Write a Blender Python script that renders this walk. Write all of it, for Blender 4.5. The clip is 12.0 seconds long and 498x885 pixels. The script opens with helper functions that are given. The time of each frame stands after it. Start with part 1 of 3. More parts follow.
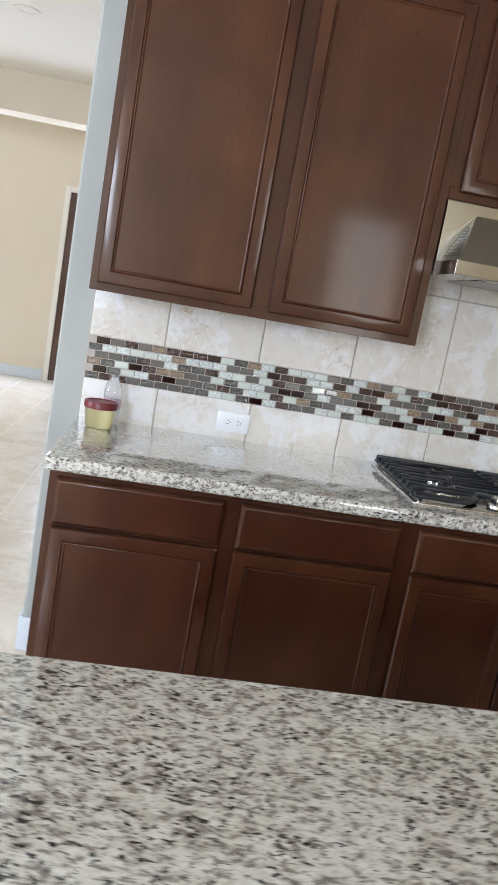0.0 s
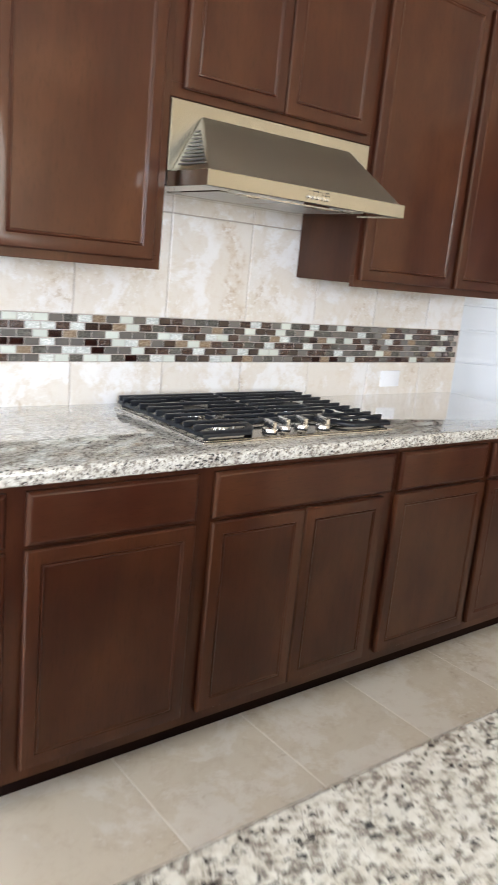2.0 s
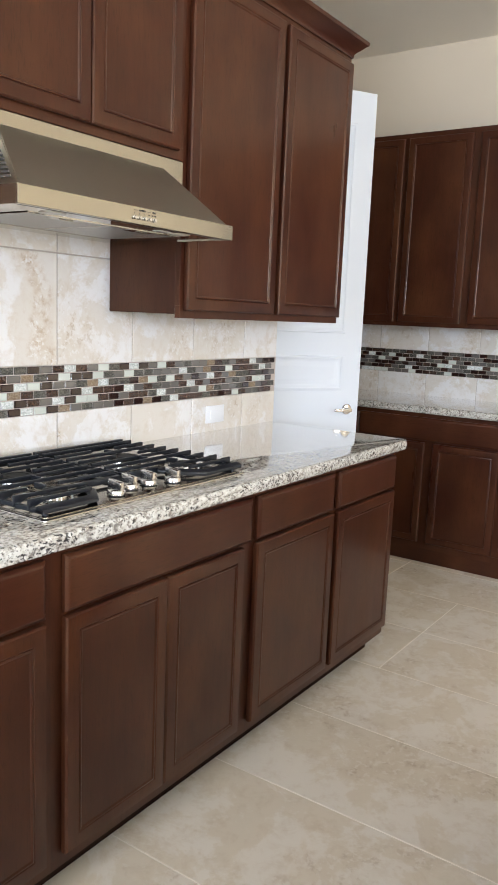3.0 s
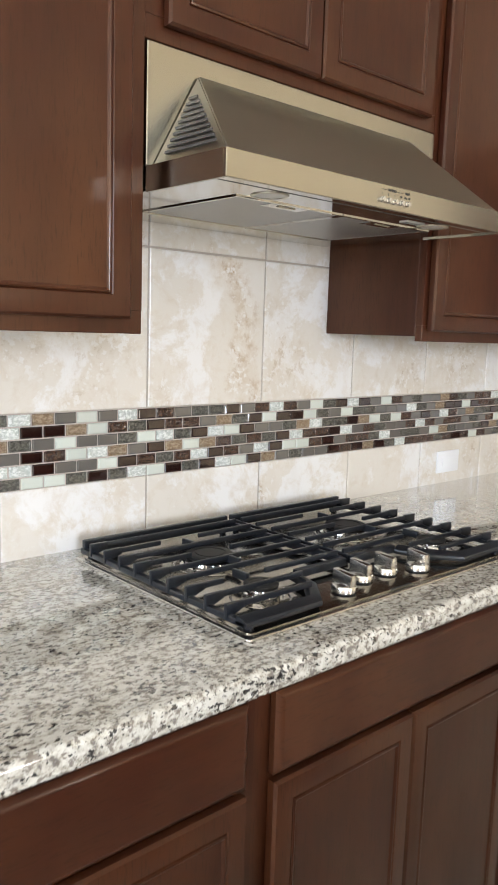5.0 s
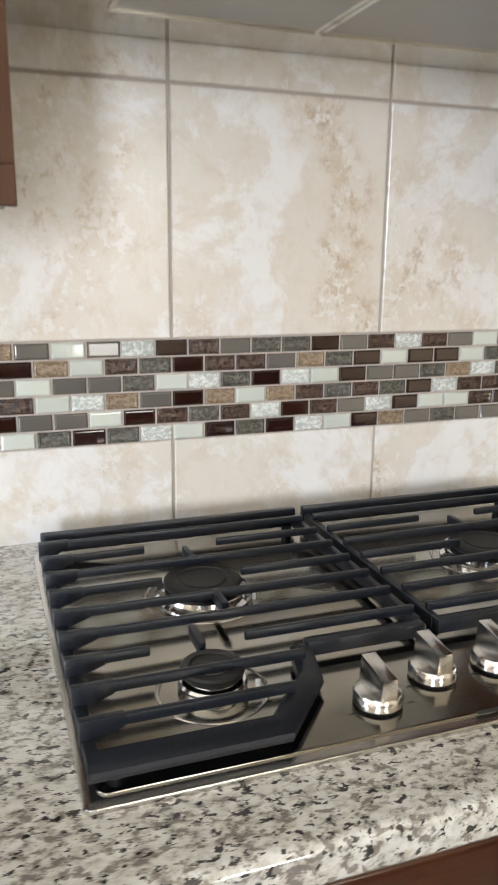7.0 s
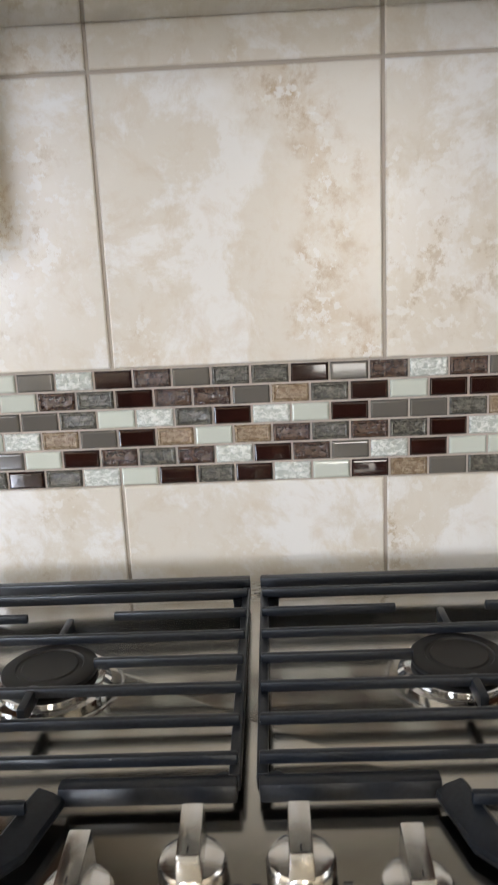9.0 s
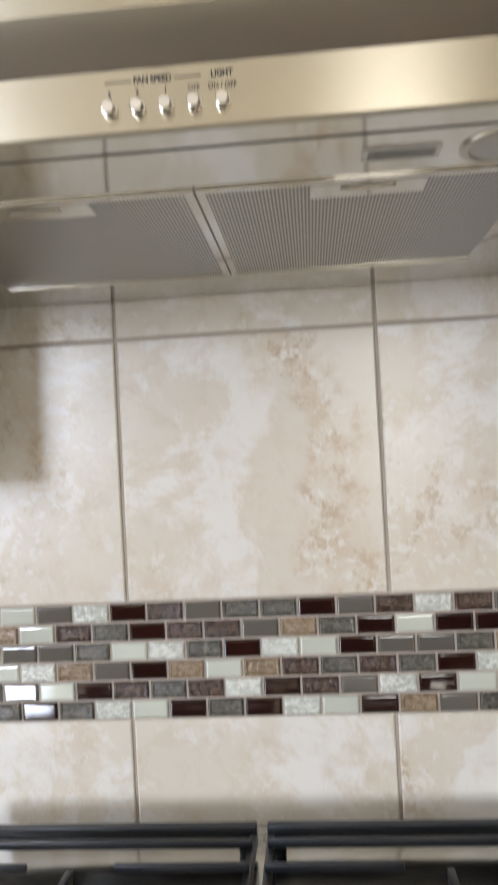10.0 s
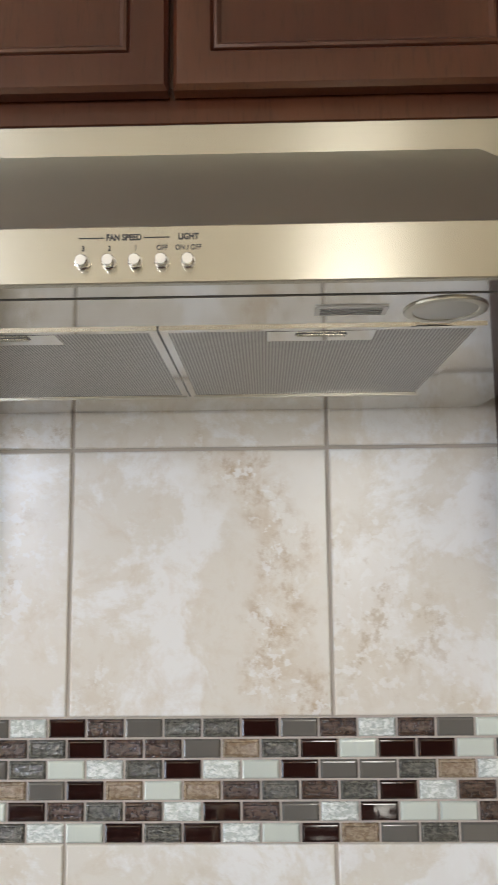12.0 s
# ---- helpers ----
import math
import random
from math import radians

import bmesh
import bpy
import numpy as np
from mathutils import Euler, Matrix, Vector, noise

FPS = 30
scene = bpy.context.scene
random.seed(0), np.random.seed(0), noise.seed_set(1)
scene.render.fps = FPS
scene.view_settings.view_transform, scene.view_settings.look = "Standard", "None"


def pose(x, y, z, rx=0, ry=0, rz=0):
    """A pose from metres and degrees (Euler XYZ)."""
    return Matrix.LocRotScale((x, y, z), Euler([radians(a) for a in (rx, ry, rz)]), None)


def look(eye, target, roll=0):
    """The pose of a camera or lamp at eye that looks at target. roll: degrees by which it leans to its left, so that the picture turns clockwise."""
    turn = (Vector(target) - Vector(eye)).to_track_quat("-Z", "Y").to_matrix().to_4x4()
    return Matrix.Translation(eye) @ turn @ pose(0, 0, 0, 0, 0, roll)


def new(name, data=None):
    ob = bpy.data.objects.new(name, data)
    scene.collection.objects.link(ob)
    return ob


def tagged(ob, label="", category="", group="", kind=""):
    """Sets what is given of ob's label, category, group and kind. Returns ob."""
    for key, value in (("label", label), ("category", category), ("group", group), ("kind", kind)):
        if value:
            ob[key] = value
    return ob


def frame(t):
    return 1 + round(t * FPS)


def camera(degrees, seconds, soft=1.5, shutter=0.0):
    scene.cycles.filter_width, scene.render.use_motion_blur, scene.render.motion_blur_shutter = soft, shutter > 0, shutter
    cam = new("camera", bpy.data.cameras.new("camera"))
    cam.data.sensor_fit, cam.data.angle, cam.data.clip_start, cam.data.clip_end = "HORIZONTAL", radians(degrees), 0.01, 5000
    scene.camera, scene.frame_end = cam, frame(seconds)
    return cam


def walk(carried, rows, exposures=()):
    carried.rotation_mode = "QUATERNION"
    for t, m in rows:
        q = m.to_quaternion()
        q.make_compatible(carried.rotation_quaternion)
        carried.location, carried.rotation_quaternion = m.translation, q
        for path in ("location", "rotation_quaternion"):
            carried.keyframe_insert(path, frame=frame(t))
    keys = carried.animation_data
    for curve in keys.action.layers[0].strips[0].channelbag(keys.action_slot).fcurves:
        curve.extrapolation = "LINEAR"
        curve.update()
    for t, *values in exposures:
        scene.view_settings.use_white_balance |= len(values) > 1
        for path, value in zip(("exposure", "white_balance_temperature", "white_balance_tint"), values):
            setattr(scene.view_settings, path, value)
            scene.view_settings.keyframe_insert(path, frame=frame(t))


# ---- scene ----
cam = camera(36.1, 12.0, 1.5, 0.35)
PATH = [
    (0, (0.054, 0.119, 1.41), (0.292, 2.072, 1.05), 10.2),
    (0.3, (-0.062, 0.152, 1.403), (0.268, 2.084, 1.030), 6.6),
    (0.5, (-0.114, 0.177, 1.399), (0.384, 2.078, 1.03), 5.5),
    (1, (-0.307, 0.213, 1.405), (0.658, 1.91, 0.969), 8.2),
    (1.5, (-0.356, 0.368, 1.384), (0.703, 2.001, 0.924), 5.9),
    (2, (-0.333, 0.6, 1.392), (0.887, 2.122, 0.947), 5.6),
    (2.5, (-0.291, 0.848, 1.375), (1.188, 2.132, 0.97), 3.5),
    (3, (-0.249, 0.977, 1.377), (1.379, 2.091, 1.05), 2.4),
    (3.5, (-0.179, 1.135, 1.372), (1.367, 2.354, 1.021), 4.2),
    (5.5, (0.258, 1.528, 1.367), (1.495, 3.076, 1.095), 0.7),
    (6, (0.446, 1.623, 1.355), (1.546, 3.267, 1.063), 0.5),
    (6.5, (0.606, 1.701, 1.337), (1.483, 3.462, 0.977), 0.2),
    (7, (0.777, 1.746, 1.32), (1.424, 3.577, 0.841), 0.6),
    (7.5, (0.92, 1.833, 1.297), (1.379, 3.699, 0.743), -0.8),
    (9.5, (1.277, 1.885, 1.342), (1.128, 3.857, 1.043), -2.9),
    (10, (1.284, 1.848, 1.384), (1.123, 3.841, 1.416), -2.9),
    (10.5, (1.28, 1.837, 1.416), (1.138, 3.821, 1.622), -2.2),
    (11, (1.271, 1.842, 1.416), (1.136, 3.819, 1.682), -1.5),
    (11.5, (1.271, 1.839, 1.415), (1.14, 3.816, 1.688), -1.0),
    (12, (1.29, 1.824, 1.413), (1.251, 3.806, 1.683), -0.6),
]
TONE = [(0, -0.48, 5500, 14), (1, -0.16, 5650, 15), (2.5, 0.2, 5700, 15), (5.5, 0.04, 5900, 14), (6.5, -0.05, 5950, 14), (7.5, -0.08, 5950, 14), (9.5, -0.24, 5950, 15), (12, -0.26, 5850, 14)]
walk(cam, [(t, look(eye, target, roll)) for t, eye, target, roll in PATH], TONE)

# ---- light ----
world = bpy.data.worlds.new("sky")
scene.world = world
world.use_nodes = True
sky = world.node_tree.nodes.new("ShaderNodeTexSky")
sky.sky_type, sky.sun_disc = "NISHITA", False
sky.sun_elevation, sky.sun_rotation = radians(48), radians(76)
world.node_tree.nodes["Background"].inputs["Strength"].default_value = 0.12
world.node_tree.links.new(sky.outputs["Color"], world.node_tree.nodes["Background"].inputs["Color"])
sun = new("sun", bpy.data.lights.new("sun", "SUN"))
sun.data.energy, sun.data.angle, sun.data.color = 3.0, radians(0.5), (1.0, 0.95, 0.88)
sun.matrix_world = look((8, 2, 9), (0, 0, 0))


def window_light(name, place, target, width, height, watts, colour):
    lamp = new(name, bpy.data.lights.new(name, "AREA"))
    lamp.data.shape, lamp.data.size, lamp.data.size_y = "RECTANGLE", width, height
    lamp.data.energy, lamp.data.color = watts, colour
    lamp.matrix_world = look(place, target)
    return lamp


DAY = (0.89, 0.95, 1.0)
window_light("daylight_south", (-2.05, -3.95, 1.86), (-2.05, 0, 1.86), 0.9, 1.4, 265, DAY)
window_light("daylight_southeast", (2.09, -3.95, 1.72), (2.09, 0, 1.72), 0.74, 1.6, 66, (1.0, 0.93, 0.76))
# added fill through an unseen west opening, to lift floor and island
window_light("daylight_west", (-4.95, 1.2, 2.0), (0, 1.2, 2.0), 2.4, 1.7, 155, DAY)
# added lamp in an opening kept out of view, brightens the hall
window_light("daylight_north", (-2.9, 9.75, 1.5), (-2.9, 0, 1.0), 0.8, 2.4, 95, DAY)
window_light("daylight_front_door", (-0.915, 9.90, 1.34), (-0.915, 0, 1.34), 0.70, 1.54, 60, DAY)


# ---- materials ----
def material(name, rough=0.5, metal=0.0, colour=(0.5, 0.5, 0.5)):
    m = bpy.data.materials.new(name)
    m.use_nodes = True
    b = m.node_tree.nodes["Principled BSDF"]
    b.inputs["Roughness"].default_value, b.inputs["Metallic"].default_value = rough, metal
    b.inputs["Base Color"].default_value = (*colour, 1)
    return m, m.node_tree, b


def node(tree, kind, **settings):
    n = tree.nodes.new("ShaderNode" + kind)
    for key, value in settings.items():
        if key in n.inputs:
            n.inputs[key].default_value = value
        else:
            n.inputs[key.replace("_", " ")].default_value = value
    return n


def coords(tree, scale=(1, 1, 1), vary=0.0, turn=(0, 0, 0)):
    """Object coordinates, shifted by chance from object to object."""
    tc, mp = tree.nodes.new("ShaderNodeTexCoord"), tree.nodes.new("ShaderNodeMapping")
    mp.inputs["Scale"].default_value = scale
    mp.inputs["Rotation"].default_value = turn
    tree.links.new(tc.outputs["Object"], mp.inputs["Vector"])
    if vary:
        info, mul = tree.nodes.new("ShaderNodeObjectInfo"), tree.nodes.new("ShaderNodeMath")
        mul.operation = "MULTIPLY"
        mul.inputs[1].default_value = vary
        tree.links.new(info.outputs["Random"], mul.inputs[0])
        tree.links.new(mul.outputs[0], mp.inputs["Location"])
    return mp.outputs["Vector"]


def noise_tex(tree, vector, scale, detail=4.0, rough=0.55, distort=0.0):
    n = tree.nodes.new("ShaderNodeTexNoise")
    n.inputs["Scale"].default_value, n.inputs["Detail"].default_value = scale, detail
    n.inputs["Roughness"].default_value, n.inputs["Distortion"].default_value = rough, distort
    tree.links.new(vector, n.inputs["Vector"])
    return n.outputs["Fac"]


def ramp(tree, fac, *stops):
    r = tree.nodes.new("ShaderNodeValToRGB")
    e = r.color_ramp.elements
    while len(e) < len(stops):
        e.new(0.5)
    for el, (p, c) in zip(e, stops):
        el.position = p
        el.color = (*c, 1) if len(c) == 3 else c
    tree.links.new(fac, r.inputs["Fac"])
    return r.outputs["Color"]


def grey(v):
    return (v, v, v)


def mix(tree, fac, a, b, how="MIX"):
    n = tree.nodes.new("ShaderNodeMix")
    n.data_type, n.blend_type = "RGBA", how
    for sock, val in ((n.inputs["Factor"], fac), (n.inputs["A"], a), (n.inputs["B"], b)):
        if isinstance(val, (int, float)):
            sock.default_value = val
        elif isinstance(val, tuple):
            sock.default_value = (*val, 1)
        else:
            tree.links.new(val, sock)
    return n.outputs["Result"]


def bump(tree, bsdf, height, strength, distance=0.002):
    b = tree.nodes.new("ShaderNodeBump")
    b.inputs["Strength"].default_value, b.inputs["Distance"].default_value = strength, distance
    tree.links.new(height, b.inputs["Height"])
    tree.links.new(b.outputs["Normal"], bsdf.inputs["Normal"])


def wood(name, grain):
    m, t, b = material(name, 0.33)
    v = coords(t, grain, 7.0)
    fine = noise_tex(t, v, 11.0, 2.5, 0.5)
    c = ramp(t, fine, (0.2, (0.0335, 0.0080, 0.0041)), (0.8, (0.0510, 0.0130, 0.0064)))
    blotch = noise_tex(t, coords(t, (1, 1, 0.6), 3.0), 4.5, 2.0)
    c = mix(t, ramp(t, blotch, (0.35, grey(0.0)), (0.75, grey(0.7))), c, (0.102, 0.0375, 0.0152))
    t.links.new(c, b.inputs["Base Color"])
    sheen = noise_tex(t, coords(t, (1.6, 1.6, 0.5), 5.0), 3.2, 4.0, 0.6)
    t.links.new(ramp(t, sheen, (0.3, grey(0.27)), (0.7, grey(0.42))), b.inputs["Roughness"])
    pore = noise_tex(t, v, 46.0, 3.0, 0.6)
    c = mix(t, ramp(t, pore, (0.54, grey(0)), (0.72, grey(0.55))), c, (0.020, 0.0050, 0.0028))
    c = mix(t, ramp(t, sheen, (0.42, grey(0)), (0.75, grey(0.45))), c, (0.030, 0.0068, 0.0034))
    t.links.new(c, b.inputs["Base Color"])
    b.inputs["Coat Weight"].default_value, b.inputs["Coat Roughness"].default_value = 0.24, 0.10
    b.inputs["Specular IOR Level"].default_value = 0.32
    b.inputs["Specular Tint"].default_value = (1.0, 0.82, 0.61, 1)
    return m


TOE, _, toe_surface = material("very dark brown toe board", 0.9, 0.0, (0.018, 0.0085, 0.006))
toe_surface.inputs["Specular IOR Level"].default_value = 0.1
WOOD = wood("stained wood", (6, 6, 0.7))
WOOD_ACROSS = wood("stained wood, grain across", (0.7, 6, 6))


def granite():
    m, t, b = material("speckled granite", 0.07)
    v = coords(t, (1.0, 1.5, 1.25), 0, (0, 0, 0.4))
    base = noise_tex(t, v, 66, 6.0, 0.66)
    c = ramp(t, base, (0.38, (0.22, 0.20, 0.18)), (0.43, (0.47, 0.44, 0.37)), (0.51, (0.62, 0.60, 0.53)), (0.60, (0.72, 0.71, 0.65)))
    brown = noise_tex(t, v, 78, 4.0, 0.65, 0.25)
    c = mix(t, ramp(t, brown, (0.53, grey(0)), (0.59, grey(0.85))), c, (0.20, 0.170, 0.14))
    pale = noise_tex(t, v, 38, 4.0)
    c = mix(t, ramp(t, pale, (0.56, grey(0)), (0.64, grey(0.8))), c, (0.67, 0.655, 0.59))
    group = noise_tex(t, v, 15, 2.0)
    fleck = noise_tex(t, coords(t, (1.0, 1.5, 1.3), 0, (0, 0, 0.4)), 105, 3.0, 0.6, 0.2)
    add = t.nodes.new("ShaderNodeMath")
    add.operation = "MULTIPLY_ADD"
    add.inputs[1].default_value = 0.30
    t.links.new(group, add.inputs[0])
    t.links.new(fleck, add.inputs[2])
    c = mix(t, ramp(t, add.outputs[0], (0.738, grey(0)), (0.775, grey(0.95))), c, (0.03, 0.027, 0.026))
    t.links.new(c, b.inputs["Base Color"])
    b.inputs["Coat Weight"].default_value, b.inputs["Coat Roughness"].default_value = 1.0, 0.045
    return m


GRANITE = granite()


def travertine(name, light, mid, tan, dark, rough, scale=1.0, vein_at=None):
    m, t, b = material(name, rough)
    v = coords(t, (scale, scale, scale), 37.0)
    cloud = noise_tex(t, v, 5.2, 14.0, 0.68, 0.3)
    c = ramp(t, cloud, (0.36, mid), (0.485, mid), (0.532, light), (0.75, light))
    streak = noise_tex(t, v, 21.0, 12.0, 0.74, 0.4)
    c = mix(t, ramp(t, streak, (0.49, grey(0)), (0.66, grey(0.45))), c, tan)
    vein = noise_tex(t, coords(t, (scale * 1.3, scale, scale * 0.8), 37.0), 4.2, 9.0, 0.62, 0.2)
    speck = noise_tex(t, v, 34.0, 10.0, 0.74)
    both = t.nodes.new("ShaderNodeMath")
    both.operation = "MULTIPLY"
    t.links.new(ramp(t, speck, (0.53, grey(0)), (0.61, grey(0.6))), both.inputs[0])
    t.links.new(ramp(t, vein, (0.515, grey(0)), (0.63, grey(1))), both.inputs[1])
    c = mix(t, ramp(t, vein, (0.50, grey(0)), (0.70, grey(0.4))), c, tan)
    c = mix(t, both.outputs[0], c, dark)
    chip = noise_tex(t, v, 66.0, 6.0, 0.62)
    pale = t.nodes.new("ShaderNodeMath")
    pale.operation = "MULTIPLY"
    t.links.new(ramp(t, chip, (0.55, grey(0)), (0.595, grey(0.6))), pale.inputs[0])
    t.links.new(ramp(t, vein, (0.47, grey(0)), (0.56, grey(1))), pale.inputs[1])
    c = mix(t, pale.outputs[0], c, light)
    if vein_at:
        # one brown vein wanders up the slab, with a tan wash on its far side
        tc, split = t.nodes.new("ShaderNodeTexCoord"), t.nodes.new("ShaderNodeSeparateXYZ")
        t.links.new(tc.outputs["Object"], split.inputs[0])
        wander = t.nodes.new("ShaderNodeMath")
        wander.operation = "MULTIPLY_ADD"
        wander.inputs[1].default_value = 0.26
        t.links.new(noise_tex(t, tc.outputs["Object"], 7.0, 8.0, 0.62), wander.inputs[0])
        t.links.new(split.outputs[0], wander.inputs[2])
        lean = t.nodes.new("ShaderNodeMath")
        lean.operation = "MULTIPLY_ADD"
        lean.inputs[1].default_value = 0.28
        t.links.new(split.outputs[2], lean.inputs[0])
        t.links.new(wander.outputs[0], lean.inputs[2])
        c = mix(t, ramp(t, lean.outputs[0], (vein_at - 0.02, grey(0)), (vein_at + 0.015, grey(0.8))), c, mid)
        band = ramp(t, lean.outputs[0], (vein_at + 0.005, grey(0)), (vein_at + 0.05, grey(1)), (vein_at + 0.075, grey(1)), (vein_at + 0.13, grey(0)))
        for fac, colour in ((ramp(t, streak, (0.42, grey(0)), (0.58, grey(0.75))), tan), (ramp(t, speck, (0.50, grey(0)), (0.62, grey(0.8))), dark), (ramp(t, chip, (0.57, grey(0)), (0.61, grey(0.7))), light)):
            c = mix(t, mix(t, 1.0, fac, band, "MULTIPLY"), c, colour)
    t.links.new(c, b.inputs["Base Color"])
    bump(t, b, speck, 0.06, 0.001)
    return m


TILE = travertine("cream travertine tile", (0.835, 0.82, 0.79), (0.745, 0.70, 0.62), (0.625, 0.535, 0.405), (0.46, 0.35, 0.215), 0.25)
VEINED = travertine("brown-veined travertine tile", (0.835, 0.82, 0.79), (0.745, 0.70, 0.62), (0.63, 0.53, 0.40), (0.50, 0.375, 0.24), 0.25, 1.0, 0.372)
FLOOR_TILE = travertine("beige floor tile", (0.86, 0.80, 0.70), (0.79, 0.71, 0.58), (0.65, 0.545, 0.41), (0.53, 0.42, 0.30), 0.2, 0.7)


def plaster(name, colour):
    m, t, b = material(name, 0.75, 0.0, colour)
    v = coords(t)
    n = noise_tex(t, v, 130, 3.0)
    big = noise_tex(t, v, 1.5, 3.0)
    c = mix(t, ramp(t, big, (0.3, grey(0)), (0.7, grey(0.12))), colour, tuple(0.85 * a for a in colour))
    t.links.new(c, b.inputs["Base Color"])
    bump(t, b, n, 0.15, 0.002)
    return m


PAINT = plaster("cream wall paint", (0.74, 0.65, 0.50))
CEILING = plaster("ceiling paint", (0.83, 0.785, 0.69))
WHITE = plaster("white trim paint", (0.72, 0.76, 0.80))
# the partition's bluish daylight is put into this greyer, darker colour
COOL_LIT_PAINT = plaster("wall paint greyed for cool daylight", (0.42, 0.43, 0.395))
GROUT = plaster("sand grout", (0.47, 0.415, 0.35))
FLOOR_GROUT = plaster("sandy floor grout", (0.90, 0.84, 0.74))
PALE_GROUT = plaster("taupe mosaic grout", (0.47, 0.41, 0.36))


def steel(name, colour, rough, grain=(3, 160, 160), brushed=0.0):
    m, t, b = material(name, rough, 1.0, colour)
    n = noise_tex(t, coords(t, grain), 14, 3.0)
    t.links.new(ramp(t, n, (0.3, grey(rough * 0.97)), (0.7, grey(rough * 1.03))), b.inputs["Roughness"])
    bump(t, b, n, 0.001, 0.0003)
    if brushed:
        # grain runs level, so that reflections are drawn out up and down
        axis = t.nodes.new("ShaderNodeCombineXYZ")
        axis.inputs[1].default_value, axis.inputs[2].default_value = 0.25, 1.0
        t.links.new(axis.outputs[0], b.inputs["Tangent"])
        b.inputs["Anisotropic"].default_value = brushed
    return m


STEEL = steel("brushed stainless steel", (0.53, 0.505, 0.43), 0.26, brushed=0.95)
SOFT_STEEL = steel("satin stainless steel", (0.50, 0.485, 0.425), 0.30, brushed=0.75)
DECK = steel("polished steel deck", (0.43, 0.41, 0.37), 0.17)
CHROME = steel("chrome", (0.75, 0.75, 0.75), 0.10, (40, 40, 40))
KNOB = steel("brushed knob metal", (0.72, 0.71, 0.69), 0.2, (120, 4, 120))
PAN = steel("underside steel", (0.58, 0.57, 0.535), 0.07, (3, 3, 3))
NICKEL = steel("satin nickel", (0.62, 0.60, 0.57), 0.25, (30, 30, 30))


def iron():
    m, t, b = material("cast iron enamel", 0.33, 0.0, (0.010, 0.012, 0.017))
    n = noise_tex(t, coords(t), 260, 3.0)
    t.links.new(ramp(t, n, (0.3, (0.007, 0.009, 0.013)), (0.7, (0.013, 0.016, 0.022))), b.inputs["Base Color"])
    bump(t, b, n, 0.25, 0.001)
    return m


IRON = iron()
BLACK = material("black enamel", 0.3, 0.0, (0.012, 0.012, 0.013))[0]
VENT = material("shaded vent", 0.5, 0.6, (0.16, 0.15, 0.135))[0]
CAP = material("matt black enamel", 0.55, 0.0, (0.018, 0.017, 0.016))[0]
INK = material("dark print", 0.6, 0.0, (0.03, 0.028, 0.025))[0]
PLATE = material("white plastic", 0.3, 0.0, (0.87, 0.88, 0.89))[0]
SLOT = material("outlet slot", 0.6, 0.0, (0.05, 0.05, 0.05))[0]
RED = material("dark red plastic", 0.35, 0.0, (0.15, 0.018, 0.022))[0]
LABEL = material("pale violet paper label", 0.5, 0.0, (0.60, 0.42, 0.58))[0]
STRAP = material("grey label", 0.4, 0.4, (0.60, 0.60, 0.585))[0]
PRINT = material("grey print", 0.6, 0.0, (0.30, 0.30, 0.29))[0]
LENS = material("frosted lamp glass", 0.35, 0.0, (0.55, 0.55, 0.53))[0]


def filter_mesh():
    m, t, b = material("aluminium filter mesh", 0.38, 0.9, (0.55, 0.54, 0.52))
    w = t.nodes.new("ShaderNodeTexWave")
    w.wave_type, w.bands_direction = "BANDS", "X"
    w.inputs["Scale"].default_value, w.inputs["Distortion"].default_value = 105.0, 0.0
    t.links.new(coords(t), w.inputs["Vector"])
    w2 = t.nodes.new("ShaderNodeTexWave")
    w2.wave_type, w2.bands_direction = "BANDS", "Y"
    w2.inputs["Scale"].default_value = 105.0
    t.links.new(coords(t), w2.inputs["Vector"])
    c = mix(t, 0.5, w.outputs["Color"], w2.outputs["Color"], "MULTIPLY")
    t.links.new(ramp(t, c, (0.1, (0.22, 0.215, 0.205)), (0.8, (0.56, 0.55, 0.53))), b.inputs["Base Color"])
    bump(t, b, c, 0.25, 0.001)
    return m


FILTER = filter_mesh()


def glassy(name, colour, rough, sparkle=0.0, spark=(0.5, 0.5, 0.5)):
    m, t, b = material(name, rough, 0.0, colour)
    info = t.nodes.new("ShaderNodeObjectInfo")
    c = mix(t, ramp(t, info.outputs["Random"], (0.0, grey(0)), (1.0, grey(0.55))), colour, tuple(0.72 * a for a in colour))
    if sparkle:
        n = noise_tex(t, coords(t, (0.8, 1, 1.2), 20.0), 190, 3.0, 0.6, 0.6)
        c = mix(t, ramp(t, n, (0.42, grey(0)), (0.60, grey(sparkle))), c, spark)
        bump(t, b, n, 1.0, 0.003)
        t.links.new(b.inputs["Normal"].links[0].from_socket, b.inputs["Coat Normal"])
    t.links.new(c, b.inputs["Base Color"])
    b.inputs["Coat Weight"].default_value, b.inputs["Coat Roughness"].default_value = 0.8, 0.04
    return m


GLASS_KINDS = {
    "W": glassy("pale mint glass", (0.68, 0.72, 0.64), 0.09),
    "L": glassy("pale frosted glass", (0.56, 0.60, 0.55), 0.16, 0.85, (0.90, 0.92, 0.88)),
    "G": glassy("grey glass", (0.150, 0.138, 0.120), 0.12),
    "T": glassy("grey rippled glass", (0.056, 0.053, 0.042), 0.14, 0.65, (0.195, 0.186, 0.152)),
    "B": glassy("dark brown glass", (0.024, 0.0085, 0.0065), 0.07),
    "D": glassy("brown rippled glass", (0.040, 0.0155, 0.0095), 0.12, 0.6, (0.125, 0.076, 0.046)),
    "A": glassy("amber glass", (0.23, 0.155, 0.09), 0.13, 0.7, (0.42, 0.33, 0.22)),
}


